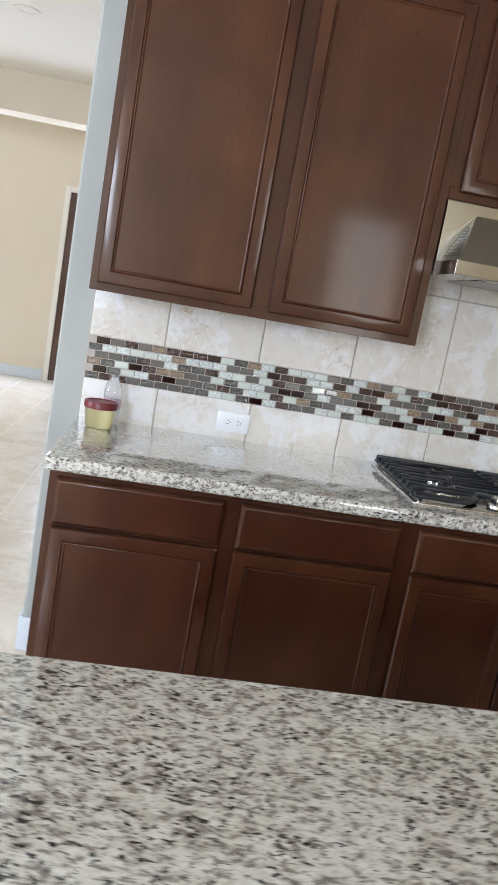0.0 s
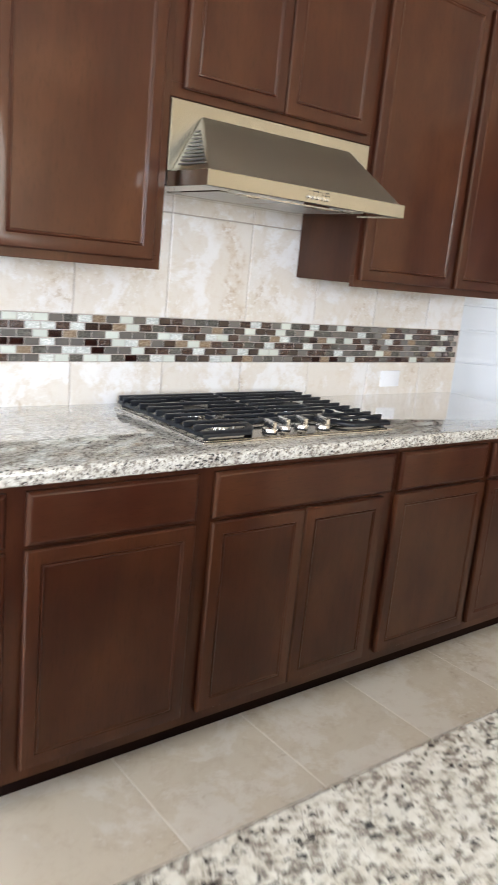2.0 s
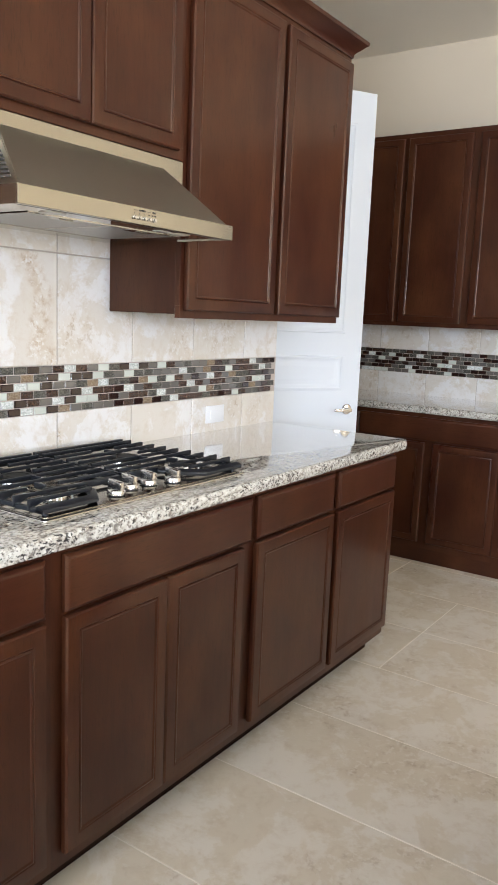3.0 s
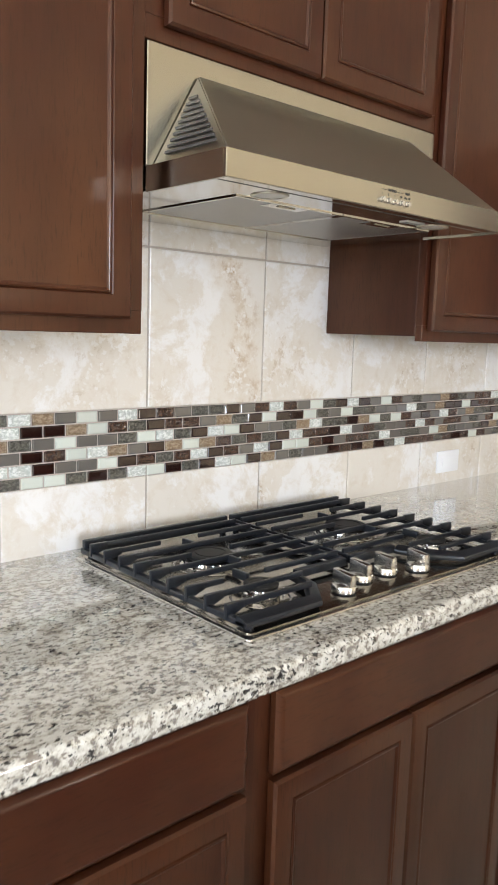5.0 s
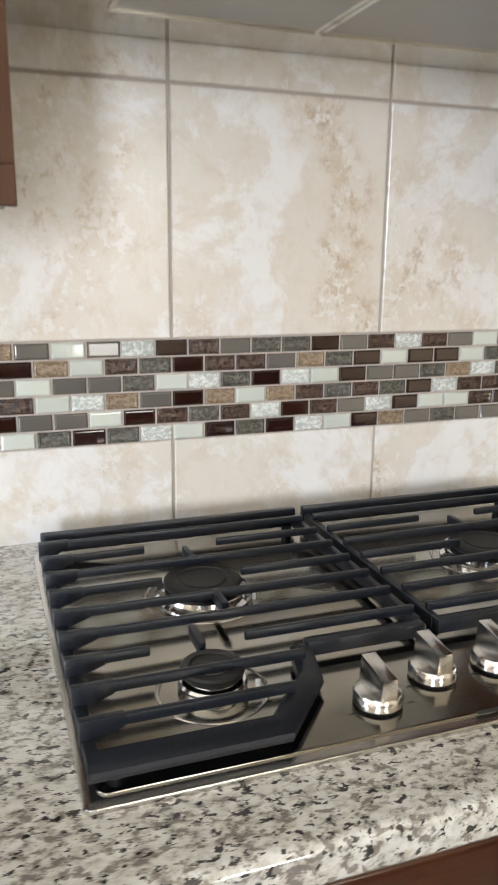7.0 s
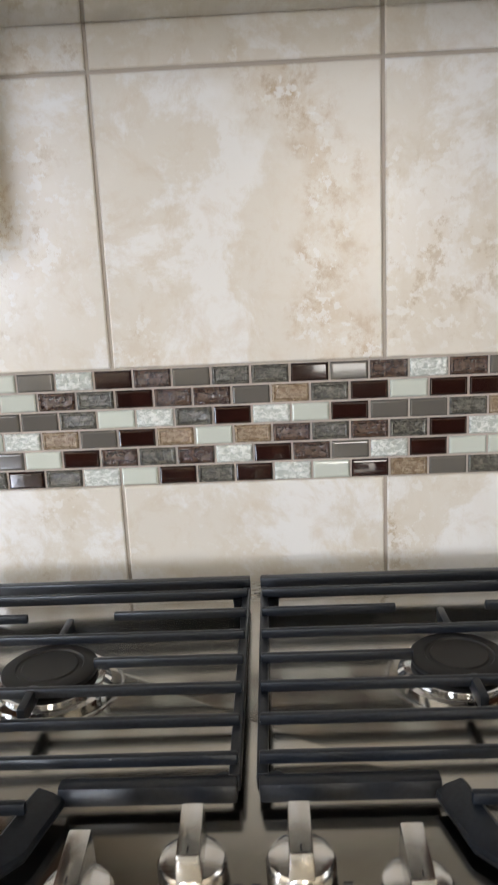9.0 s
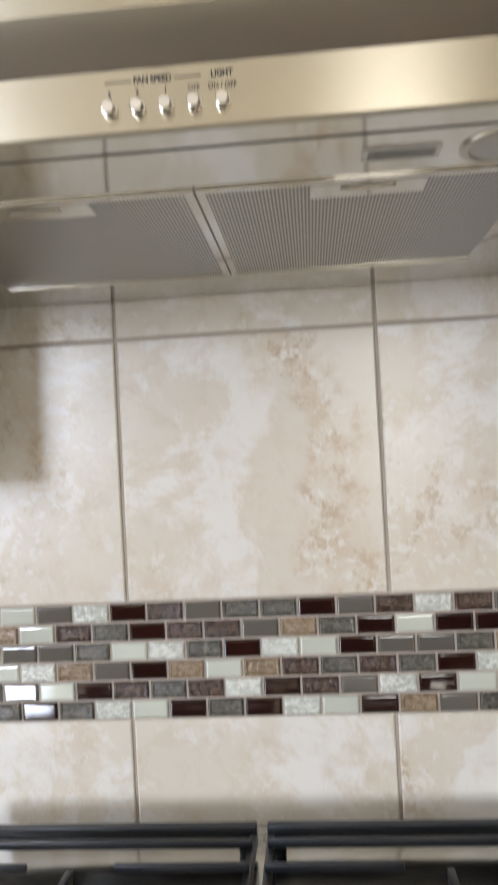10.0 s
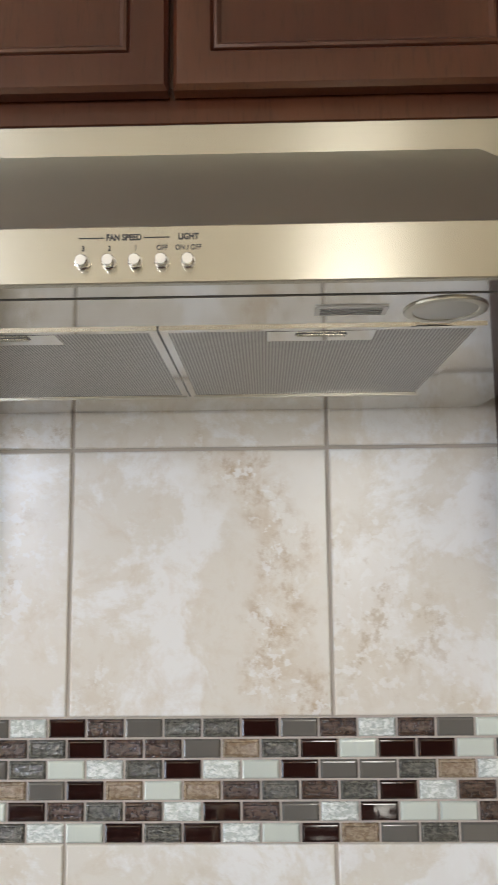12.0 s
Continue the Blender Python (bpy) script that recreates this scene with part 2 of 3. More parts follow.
def clear(name, colour, rough):
    m, t, b = material(name, rough, 0.0, colour)
    b.inputs["Transmission Weight"].default_value = 0.75
    b.inputs["IOR"].default_value = 1.4
    return m


TUB = clear("cloudy yellow plastic", (0.85, 0.78, 0.42), 0.3)
BOTTLE = clear("clear plastic", (0.92, 0.92, 0.93), 0.08)
PANE = clear("window glass", (1.0, 1.0, 1.0), 0.0)


# ---- mesh helpers ----
def thing(name, label, category, at=(0, 0, 0), group="", kind=""):
    ob = new(name)
    ob.location = at
    ob.empty_display_size = 0.05
    return tagged(ob, label, category, group, kind)


def mesh_of(name, bm, mat, smooth=35):
    me = bpy.data.meshes.new(name)
    bmesh.ops.recalc_face_normals(bm, faces=bm.faces)
    bm.to_mesh(me)
    bm.free()
    me.materials.append(mat)
    if smooth:
        # broad faces stay flat, so that only the narrow edge faces are shaded round
        for f in me.polygons:
            c = [me.vertices[k].co for k in f.vertices]
            f.use_smooth = f.area < 0.006 * sum((a - b).length for a, b in zip(c, c[1:] + c[:1]))
        me.set_sharp_from_angle(angle=radians(smooth))
    return me


def part(name, bm, mat, parent=None, label="", smooth=35):
    ob = new(name, mesh_of(name, bm, mat, smooth))
    if parent:
        ob.parent = parent
    if label:
        ob["label"] = label
    return ob


def box(x0, x1, y0, y1, z0, z1, bevel=0.0, segments=2, bm=None):
    own = bmesh.new()
    bmesh.ops.create_cube(own, size=1.0)
    for v in own.verts:
        v.co = Vector(((x0 + x1) / 2 + v.co.x * (x1 - x0), (y0 + y1) / 2 + v.co.y * (y1 - y0), (z0 + z1) / 2 + v.co.z * (z1 - z0)))
    if bevel:
        bmesh.ops.bevel(own, geom=own.edges[:] + own.verts[:], offset=bevel, segments=segments, profile=0.6, affect="EDGES")
    if bm is None:
        return own
    return join(bm, own)


def join(bm, own):
    me = bpy.data.meshes.new("scrap")
    own.to_mesh(me)
    own.free()
    bm.from_mesh(me)
    bpy.data.meshes.remove(me)
    return bm


def lathe(profile, at=(0, 0, 0), steps=28, bm=None):
    """Turns (radius, height) pairs about z."""
    bm = bm or bmesh.new()
    rings = []
    for r, z in profile:
        if r < 1e-6:
            rings.append([bm.verts.new((at[0], at[1], at[2] + z))])
        else:
            rings.append([bm.verts.new((at[0] + r * math.cos(2 * math.pi * i / steps), at[1] + r * math.sin(2 * math.pi * i / steps), at[2] + z)) for i in range(steps)])
    for a, b in zip(rings, rings[1:]):
        for i in range(steps):
            j = (i + 1) % steps
            if len(a) == 1 and len(b) > 1:
                bm.faces.new((a[0], b[i], b[j]))
            elif len(b) == 1 and len(a) > 1:
                bm.faces.new((a[i], a[j], b[0]))
            elif len(a) > 1:
                bm.faces.new((a[i], a[j], b[j], b[i]))
    return bm


def extrude_outline(points, z0, z1, bevel=0.0, segments=2):
    bm = bmesh.new()
    face = bm.faces.new([bm.verts.new((x, y, z0)) for x, y in points])
    top = bmesh.ops.extrude_face_region(bm, geom=[face])
    for v in top["geom"]:
        if isinstance(v, bmesh.types.BMVert):
            v.co.z = z1
    if bevel:
        bmesh.ops.bevel(bm, geom=bm.edges[:], offset=bevel, segments=segments, profile=0.6, affect="EDGES")
    return bm


def rings(w, h, steps, close=True):
    """A board in the x-z plane, front towards -y, with (inset, depth) steps from its back edge inwards."""
    bm = bmesh.new()
    loops = []
    for inset, y in steps:
        loops.append([bm.verts.new(p) for p in ((inset, y, inset), (w - inset, y, inset), (w - inset, y, h - inset), (inset, y, h - inset))])
    for a, b in zip(loops, loops[1:]):
        for i in range(4):
            j = (i + 1) % 4
            bm.faces.new((a[i], a[j], b[j], b[i]))
    if close:
        bm.faces.new(loops[-1])
        bm.faces.new(loops[0][::-1])
    return bm


def sweep(profile, path):
    """Carries a (out, up) profile along corner points in plan; out is to the right of the way."""
    bm = bmesh.new()
    pts = [Vector(p) for p in path]
    cols = []
    for i, p in enumerate(pts):
        a = (p - pts[i - 1]).normalized() if i else (pts[1] - p).normalized()
        b = (pts[i + 1] - p).normalized() if i + 1 < len(pts) else a
        na, nb = Vector((a.y, -a.x)), Vector((b.y, -b.x))
        n = (na + nb).normalized()
        n = n / max(0.3, n.dot(na))
        cols.append([bm.verts.new((p.x + n.x * o, p.y + n.y * o, u)) for o, u in profile])
    for a, b in zip(cols, cols[1:]):
        for k in range(len(profile) - 1):
            bm.faces.new((a[k], a[k + 1], b[k + 1], b[k]))
    for c in (cols[0], cols[-1]):
        bm.faces.new(c)
    return bm


# ---- plan ----
WALL_Y = 2.82          # face of the splashback tiles
BASE_Y, UP_Y = 2.213, 2.52   # face frames of base and wall units
COUNTER = 0.914
CEIL = 3.06
EAST = 4.5


def structure(name, bm, mat, label="", smooth=0):
    return tagged(part(name, bm, mat, None, "", smooth), label, "", "", "structure")


structure("ceiling", box(-5.2, 4.7, -4.2, 10.1, CEIL, CEIL + 0.15), CEILING, "flat pale painted ceiling")
structure("wall_kitchen", box(-0.335, 2.635, WALL_Y + 0.014, 3.0, 0, CEIL, 0.018, 3), COOL_LIT_PAINT, "partition wall with rounded corners, cool daylight greyed into its paint", 35)
structure("wall_east", box(EAST, EAST + 0.2, -4.0, 4.5, 0, CEIL), PAINT, "cream painted wall behind dark cabinets")
structure("wall_northeast", box(2.3, EAST, 4.3, 4.5, 0, CEIL), PAINT, "plain cream painted wall")
structure("wall_pantry", box(2.44, 2.57, 3.12, 4.3, 0, CEIL), PAINT, "plain cream painted wall by the pantry")
for n, y0, y1, z0, z1 in (("wall_west", -4.0, -0.05, 0, CEIL), ("wall_west_far", 2.45, 9.85, 0, CEIL), ("wall_west_sill", -0.05, 2.45, 0, 1.1), ("wall_west_head", -0.05, 2.45, 2.9, CEIL)):
    structure(n, box(-5.2, -5.0, y0, y1, z0, z1), PAINT, "plain cream painted wall")
for n, a, b in (("wall_southwest", -5.0, -2.55), ("wall_south", -1.6, 1.71), ("wall_southeast", 2.47, 4.5)):
    structure(n, box(a, b, -4.2, -4.0, 0, CEIL), PAINT, "plain cream painted wall")
structure("wall_south_head", box(-2.55, -1.6, -4.2, -4.0, 2.65, CEIL), PAINT, "plain cream painted wall over a glass door")
structure("wall_south_sill", box(-2.55, -1.6, -4.2, -4.0, 0, 1.1), PAINT, "plain cream painted wall under a window")
structure("wall_southeast_head", box(1.71, 2.47, -4.2, -4.0, 2.55, CEIL), PAINT, "plain cream painted wall over a glass door")
structure("wall_southeast_sill", box(1.71, 2.47, -4.2, -4.0, 0, 0.9), PAINT, "plain cream painted wall under a window")
structure("wall_north", box(-2.45, -1.405, 9.8, 10.0, 0, CEIL), PAINT, "far cream painted wall by the front door")
structure("wall_north_east", box(-0.425, 2.3, 9.8, 10.0, 0, CEIL), PAINT, "far cream painted wall by the front door")
structure("wall_north_door_head", box(-1.405, -0.425, 9.8, 10.0, 2.30, CEIL), PAINT, "cream painted wall over the front door")
structure("wall_northwest", box(-5.0, -3.35, 9.8, 10.0, 0, CEIL), PAINT, "plain cream painted wall")
structure("wall_north_head", box(-3.35, -2.45, 9.8, 10.0, 2.75, CEIL), PAINT, "plain cream painted wall over an unseen opening added for the hall fill lamp")
structure("wall_hall", box(2.1, 2.3, 4.3, 9.8, 0, CEIL), PAINT, "plain cream painted hall wall")
structure("beam", box(-5.0, 2.1, 7.7, 8.0, 2.71, CEIL), PAINT, "cream painted ceiling beam across the hall")
structure("baseboard_kitchen", box(-0.345, -0.24, WALL_Y + 0.002, WALL_Y + 0.0135, 0, 0.13, 0.004), WHITE, "white painted baseboard", 35)
structure("baseboard_kitchen_end", box(-0.347, -0.336, WALL_Y + 0.02, 2.99, 0, 0.13, 0.004), WHITE, "white painted baseboard", 35)
structure("baseboard_north", box(-2.45, -1.475, 9.785, 9.799, 0, 0.13, 0.004), WHITE, "white painted baseboard", 35)
structure("ground", box(-400, 400, -400, 400, -0.5, -0.25), GROUT, "pale bare ground outside")
structure("floor_grout", box(-5.2, 4.7, -4.2, 10.1, -0.2, -0.0012), FLOOR_GROUT, "pale grout bed of the tiled floor")


# ---- cabinets ----
DOOR_STEPS = ((0.0, 0.0190), (0.0, 0.006), (0.004, 0.001), (0.009, 0.0), (0.036, 0.0), (0.0385, 0.0030))
PANEL_STEPS = ((0.0385, 0.0030), (0.0400, 0.0004), (0.0425, -0.0006), (0.0450, 0.0006), (0.0475, 0.0040), (0.0560, 0.0100), (0.0590, 0.0104), (0.0600, 0.0132))
DRAWER_STEPS = ((0.0, 0.0190), (0.0, 0.008), (0.005, 0.003), (0.011, 0.0), (0.013, 0.0))


def board_pose(x, y, z, facing):
    return pose(x, y, z, 0, 0, {"south": 0, "west": -90}[facing])


def cabinet_door(parent, x0, x1, y, z0, z1, mat=None):
    d = part("door", rings(x1 - x0, z1 - z0, DOOR_STEPS, False), mat or WOOD, parent)
    d.matrix_basis = Matrix.Translation((x0, y, z0))
    part("panel", rings(x1 - x0, z1 - z0, PANEL_STEPS + ((0.2 * min(x1 - x0, z1 - z0), 0.0132),)), mat or WOOD, d)
    return d


def drawer_front(parent, x0, x1, y, z0, z1):
    d = part("drawer_front", rings(x1 - x0, z1 - z0, DRAWER_STEPS), WOOD_ACROSS, parent)
    d.matrix_basis = Matrix.Translation((x0, y, z0))
    return d


def base_cabinet(at, turn, width, doors, drawers, label, group, toe=0.068):
    """Built with its face towards -y and its front left foot at the origin."""
    c = thing("base_cabinet", label, "cabinet", (0, 0, 0), group)
    c.matrix_basis = pose(*at, 0, 0, turn)
    part("carcass", box(0.001, width - 0.001, 0.02, 0.60, 0.086, 0.872), WOOD, c, "", 0)
    f = box(0, width, 0, 0.02, 0.086, 0.126)
    box(0, width, 0, 0.02, 0.845, 0.872, bm=f)
    box(0, doors[0][0] + 0.012, 0, 0.02, 0.126, 0.845, bm=f)
    box(doors[-1][1] - 0.012, width, 0, 0.02, 0.126, 0.845, bm=f)
    for (a0, a1), (b0, b1) in zip(doors, doors[1:]):
        box(a1 - 0.012, b0 + 0.012, 0, 0.02, 0.126, 0.845, bm=f)
    box(doors[0][0] + 0.012, doors[-1][1] - 0.012, 0.0015, 0.02, 0.69, 0.735, bm=f)
    part("face_frame", f, WOOD, c, "", 0)
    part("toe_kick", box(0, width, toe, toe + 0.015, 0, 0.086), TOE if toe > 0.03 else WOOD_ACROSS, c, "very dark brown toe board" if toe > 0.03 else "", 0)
    for a, b in doors:
        cabinet_door(c, a, b, -0.023, 0.125, 0.706)
    for a, b in drawers:
        drawer_front(c, a, b, -0.023, 0.717, 0.849)
    return c


def wall_cabinet(at, turn, width, z0, z1, doors, label, group, depth=0.30):
    c = thing("wall_cabinet", label, "cabinet", (0, 0, 0), group)
    c.matrix_basis = pose(*at, 0, 0, turn)
    part("carcass", box(0.0, width, 0.019, depth, z0 + 0.012, z1, 0.0008, 1), WOOD, c, "", 0)
    f = box(0, width, 0, 0.019, z0, z0 + 0.038, 0.001, 1)
    box(0, width, 0, 0.019, z1 - 0.05, z1, bm=f)
    box(0, doors[0][0] + 0.015, 0, 0.019, z0 + 0.038, z1 - 0.05, bm=f)
    box(doors[-1][1] - 0.015, width, 0, 0.019, z0 + 0.038, z1 - 0.05, bm=f)
    for (a0, a1), (b0, b1) in zip(doors, doors[1:]):
        box(a1 - 0.015, b0 + 0.015, 0, 0.019, z0 + 0.038, z1 - 0.05, bm=f)
    part("face_frame", f, WOOD, c, "", 0)
    for a, b in doors:
        cabinet_door(c, a, b, -0.023, z0 + 0.024, z1 - 0.03)
    return c


RUN = "base cabinets under the cooktop counter"
X0, X1, X2, X3 = -0.222, 0.819, 1.594, 2.60
base_cabinet((X0, BASE_Y, 0), 0, X1 - X0, ((0.024, 0.494), (0.542, 1.014)), ((0.024, 0.494), (0.542, 1.014)),
             "dark cherry wooden base cabinet with two drawers, beside the wall end", RUN)
base_cabinet((X1, BASE_Y, 0), 0, X2 - X1, ((0.028, 0.368), (0.372, 0.712)), ((0.028, 0.747),),
             "dark cherry base cabinet with a wide drawer front under the cooktop", RUN)
base_cabinet((X2 + 0.0, BASE_Y, 0), 0, X3 - X2, ((-0.004 + 0.008, 0.484), (0.516, 0.992)), ((0.004, 0.474), (0.512, 0.99)),
             "dark cherry wooden base cabinet with two drawers, by the pantry door", RUN)
TOPS = "wall cabinets over the cooktop counter"
wall_cabinet((-0.219, UP_Y, 0), 0, 0.819 + 0.219, 1.361, 2.40, ((0.022, 0.496), (0.550, 1.006)), "tall dark cherry wall cabinet with two recessed-panel doors", TOPS)
wall_cabinet((0.8195, UP_Y, 0), 0, 1.594 - 0.8195, 1.823, 2.40, ((0.033, 0.383), (0.388, 0.738)), "short dark cherry wall cabinet over the range hood", TOPS)
wall_cabinet((1.5945, UP_Y, 0), 0, 2.612 - 1.5945, 1.361, 2.40, ((0.014, 0.505), (0.535, 1.004)), "tall dark cherry wall cabinet with two doors, near the pantry", TOPS)
CROWN = ((0.0, 2.395), (0.004, 2.395), (0.006, 2.41), (0.012, 2.418), (0.022, 2.425), (0.04, 2.443), (0.048, 2.447), (0.05, 2.46), (0.0, 2.46))
tagged(part("crown_moulding", sweep(CROWN, ((-0.219, WALL_Y), (-0.219, UP_Y - 0.002), (2.612, UP_Y - 0.002), (2.612, WALL_Y))), WOOD_ACROSS),
       "dark cherry crown moulding along the wall cabinets", "moulding")

EAST_RUN, EAST_TOPS = "base cabinets on the east wall", "wall cabinets on the east wall"
for i, y in enumerate((3.84, 2.995, 2.15, 1.305)):
    base_cabinet((3.87, y, 0), -90, 0.845, ((0.0, 0.417), (0.467, 0.845)), ((0.0, 0.845),),
                 "dark cherry wooden base cabinet against the east wall", EAST_RUN, 0.012)
for i, y in enumerate((3.80, 2.945, 2.09, 1.235)):
    wall_cabinet((4.17, y, 0), -90, 0.855, 1.355, 2.475, ((0.015, 0.40), (0.445, 0.84)), "dark cherry wall cabinet on the cream east wall", EAST_TOPS, 0.325)


# ---- worktops ----
def worktop(name, outline, z, thick, label, category, nose=0.015):
    return tagged(part(name, extrude_outline(outline, z - thick, z, nose, 4), GRANITE, None, "", 50), label, category)


def rounded(x0, x1, y0, y1, r, corners):
    """An outline with the named corners rounded: sw, se, ne, nw."""
    pts = []
    for key, cx, cy, a in (("sw", x0, y0, 180), ("se", x1, y0, 270), ("ne", x1, y1, 0), ("nw", x0, y1, 90)):
        if key in corners:
            mx, my = cx + (r if "w" in key else -r), cy + (r if "s" in key else -r)
            pts += [(mx + r * math.cos(radians(a + k * 15)), my + r * math.sin(radians(a + k * 15))) for k in range(7)]
        else:
            pts.append((cx, cy))
    return pts


worktop("cooktop_counter", rounded(-0.235, 2.628, 2.158, WALL_Y + 0.045, 0.045, ("se",)), COUNTER, 0.041, "polished speckled cream granite counter along the tiled wall", "counter")
worktop("east_counter", rounded(3.835, EAST + 0.03, 0.45, 3.85, 0.02, ()), COUNTER, 0.041, "polished speckled cream granite counter on the east wall", "counter")
ISLAND_Z = 0.94
worktop("island_counter", rounded(-0.234, 2.1, 0.42, 1.018, 0.03, ("sw", "nw", "se", "ne")), ISLAND_Z, 0.04, "large polished granite island top, cream with dark flecks", "counter")
island = thing("kitchen_island", "dark cherry wooden island base under a granite top", "island")
part("body", box(-0.19, 2.06, 0.46, 0.975, 0.10, ISLAND_Z - 0.041), WOOD, island, "", 0)
part("toe_kick", box(-0.16, 2.0, 0.52, 0.92, 0, 0.10), WOOD_ACROSS, island, "", 0)


# ---- range hood ----
HX0, HX1, HZ = 0.8215, 1.5775, 1.588
hood = thing("range_hood", "brushed stainless steel under-cabinet range hood with push buttons", "range hood", (1.2, 2.5, HZ))
def at_hood(bm):
    bmesh.ops.translate(bm, verts=bm.verts, vec=(-1.2, -2.5, -HZ))
    return bm


part("back_plate", at_hood(box(0.8225, 1.591, UP_Y - 0.004, WALL_Y - 0.004, 1.63, 1.8205, 0.0015, 1)), STEEL, hood)
bar = box(HX0, HX1, 2.314, 2.321, HZ, 1.6285, 0.001, 1)
box(HX0, HX0 + 0.006, 2.321, UP_Y - 0.004, HZ, 1.6285, bm=bar)
box(HX1 - 0.006, HX1, 2.321, UP_Y - 0.004, HZ, 1.6285, bm=bar)
box(HX0 + 0.006, HX1 - 0.006, 2.321, UP_Y - 0.004, 1.6245, 1.6285, bm=bar)
part("front_bar", at_hood(bar), STEEL, hood)
slope = bmesh.new()
p = [slope.verts.new(c) for c in ((HX0 + 0.012, 2.325, 1.6290), (HX1 - 0.012, 2.325, 1.6290), (1.500, UP_Y - 0.006, 1.788), (0.922, UP_Y - 0.006, 1.788),
                                  (HX0 + 0.012, UP_Y - 0.0045, 1.6290), (HX1 - 0.012, UP_Y - 0.0045, 1.6290))]
for f in ((0, 1, 2, 3), (0, 3, 4), (1, 5, 2), (0, 4, 5, 1), (3, 2, 5, 4)):
    slope.faces.new([p[i] for i in f])
bmesh.ops.bevel(slope, geom=slope.edges[:], offset=0.002, segments=2, affect="EDGES")
canopy = part("canopy", at_hood(slope), SOFT_STEEL, hood)
for side in (0, 1):
    xf = HX0 + 0.012 if side == 0 else HX1 - 0.012
    xb = 0.922 if side == 0 else 1.500
    out = -1 if side == 0 else 1
    for k in range(10):
        z = 1.647 + 0.0105 * k
        s = (z - 1.629) / (1.788 - 1.629)
        x = xf + (xb - xf) * s + out * 0.0015
        y0, y1 = 2.325 + (UP_Y - 2.325) * s + 0.016, UP_Y - 0.03 + 0.016 * s
        if y1 - y0 > 0.008:
            part("vent_slot", at_hood(box(x - 0.0015, x + 0.0015, y0, y1, z, z + 0.004)), VENT, canopy, "dark vent slot", 0)
under = box(HX0 + 0.006, HX1 - 0.006, 2.3215, WALL_Y - 0.003, HZ + 0.003, HZ + 0.007)
under_pan = part("underside", at_hood(under), PAN, hood, "", 0)
part("filter_gap", at_hood(box(1.2031, 1.2049, 2.430, 2.709, HZ + 0.0012, HZ + 0.003)), VENT, hood, "", 0)
part("front_seam", at_hood(box(HX0 + 0.01, HX1 - 0.01, 2.352, 2.3528, HZ + 0.0022, HZ + 0.003)), VENT, hood, "", 0)
for x0, x1 in ((0.948, 1.196), (1.212, 1.466)):
    fl = part("filter", at_hood(box(x0, x1, 2.437, 2.70, HZ + 0.0016, HZ + 0.0032)), FILTER, hood, "fine perforated aluminium grease filter", 0)
    fr = box(x0 - 0.007, x1 + 0.007, 2.430, 2.437, HZ + 0.001, HZ + 0.003)
    box(x0 - 0.007, x1 + 0.007, 2.70, 2.709, HZ + 0.001, HZ + 0.003, bm=fr)
    box(x0 - 0.007, x0, 2.437, 2.70, HZ + 0.001, HZ + 0.003, bm=fr)
    box(x1, x1 + 0.007, 2.437, 2.70, HZ + 0.001, HZ + 0.003, bm=fr)
    part("filter_frame", at_hood(fr), PAN, fl, "", 0)
    part("rear_rail", at_hood(box(x0 - 0.004, x1 + 0.004, 2.7095, 2.7125, HZ - 0.0005, HZ + 0.002)), SOFT_STEEL, fl, "", 0)
    xm = (x0 + x1) / 2
    part("pull_plate", at_hood(box(xm - 0.045, xm + 0.045, 2.438, 2.468, HZ + 0.0008, HZ + 0.0016)), PAN, fl, "", 0)
    slot = part("pull_slot", at_hood(box(xm - 0.0215, xm + 0.0215, 2.4443, 2.4512, HZ + 0.0004, HZ + 0.0008)), VENT, fl, "", 0)
    part("pull_tab", at_hood(box(xm - 0.0205, xm + 0.0205, 2.4453, 2.4502, HZ - 0.0010, HZ + 0.0006, 0.0004, 1)), STEEL, slot, "", 0)
for x in (0.98, 1.43):
    ring = part("lamp", at_hood(lathe(((0.0245, 0.0025), (0.0250, 0.0015), (0.029, 0.0010), (0.0315, 0.0015), (0.032, 0.003)), (x, 2.392, HZ), 32)), SOFT_STEEL, hood, "round unlit hood lamp")
    part("lens", at_hood(lathe(((0.0, 0.0005), (0.015, 0.0008), (0.0246, 0.0024)), (x, 2.392, HZ), 32)), LENS, ring, "frosted glass lamp lens")
part("rating_label", at_hood(box(1.33, 1.385, 2.378, 2.398, HZ + 0.0015, HZ + 0.003)), STRAP, hood, "grey metal rating label", 0)
for i in range(4):
    part("print_line", at_hood(box(1.334, 1.381, 2.3818 + 0.0042 * i, 2.3826 + 0.0042 * i, HZ + 0.0008, HZ + 0.0015)), PRINT, hood, "", 0)
BUTTONS = [1.170 + 0.01775 * i for i in range(5)]
for x in BUTTONS:
    b = lathe(((0.0, 0.0075), (0.0036, 0.0075), (0.0042, 0.0068), (0.0042, 0.002), (0.0050, 0.0015), (0.0050, 0.0)), (0, 0, 0), 20)
    bmesh.ops.rotate(b, verts=b.verts, matrix=Matrix.Rotation(radians(90), 3, "X"))
    bmesh.ops.translate(b, verts=b.verts, vec=(x, 2.314, 1.6025))
    part("push_button", at_hood(b), CHROME, hood)


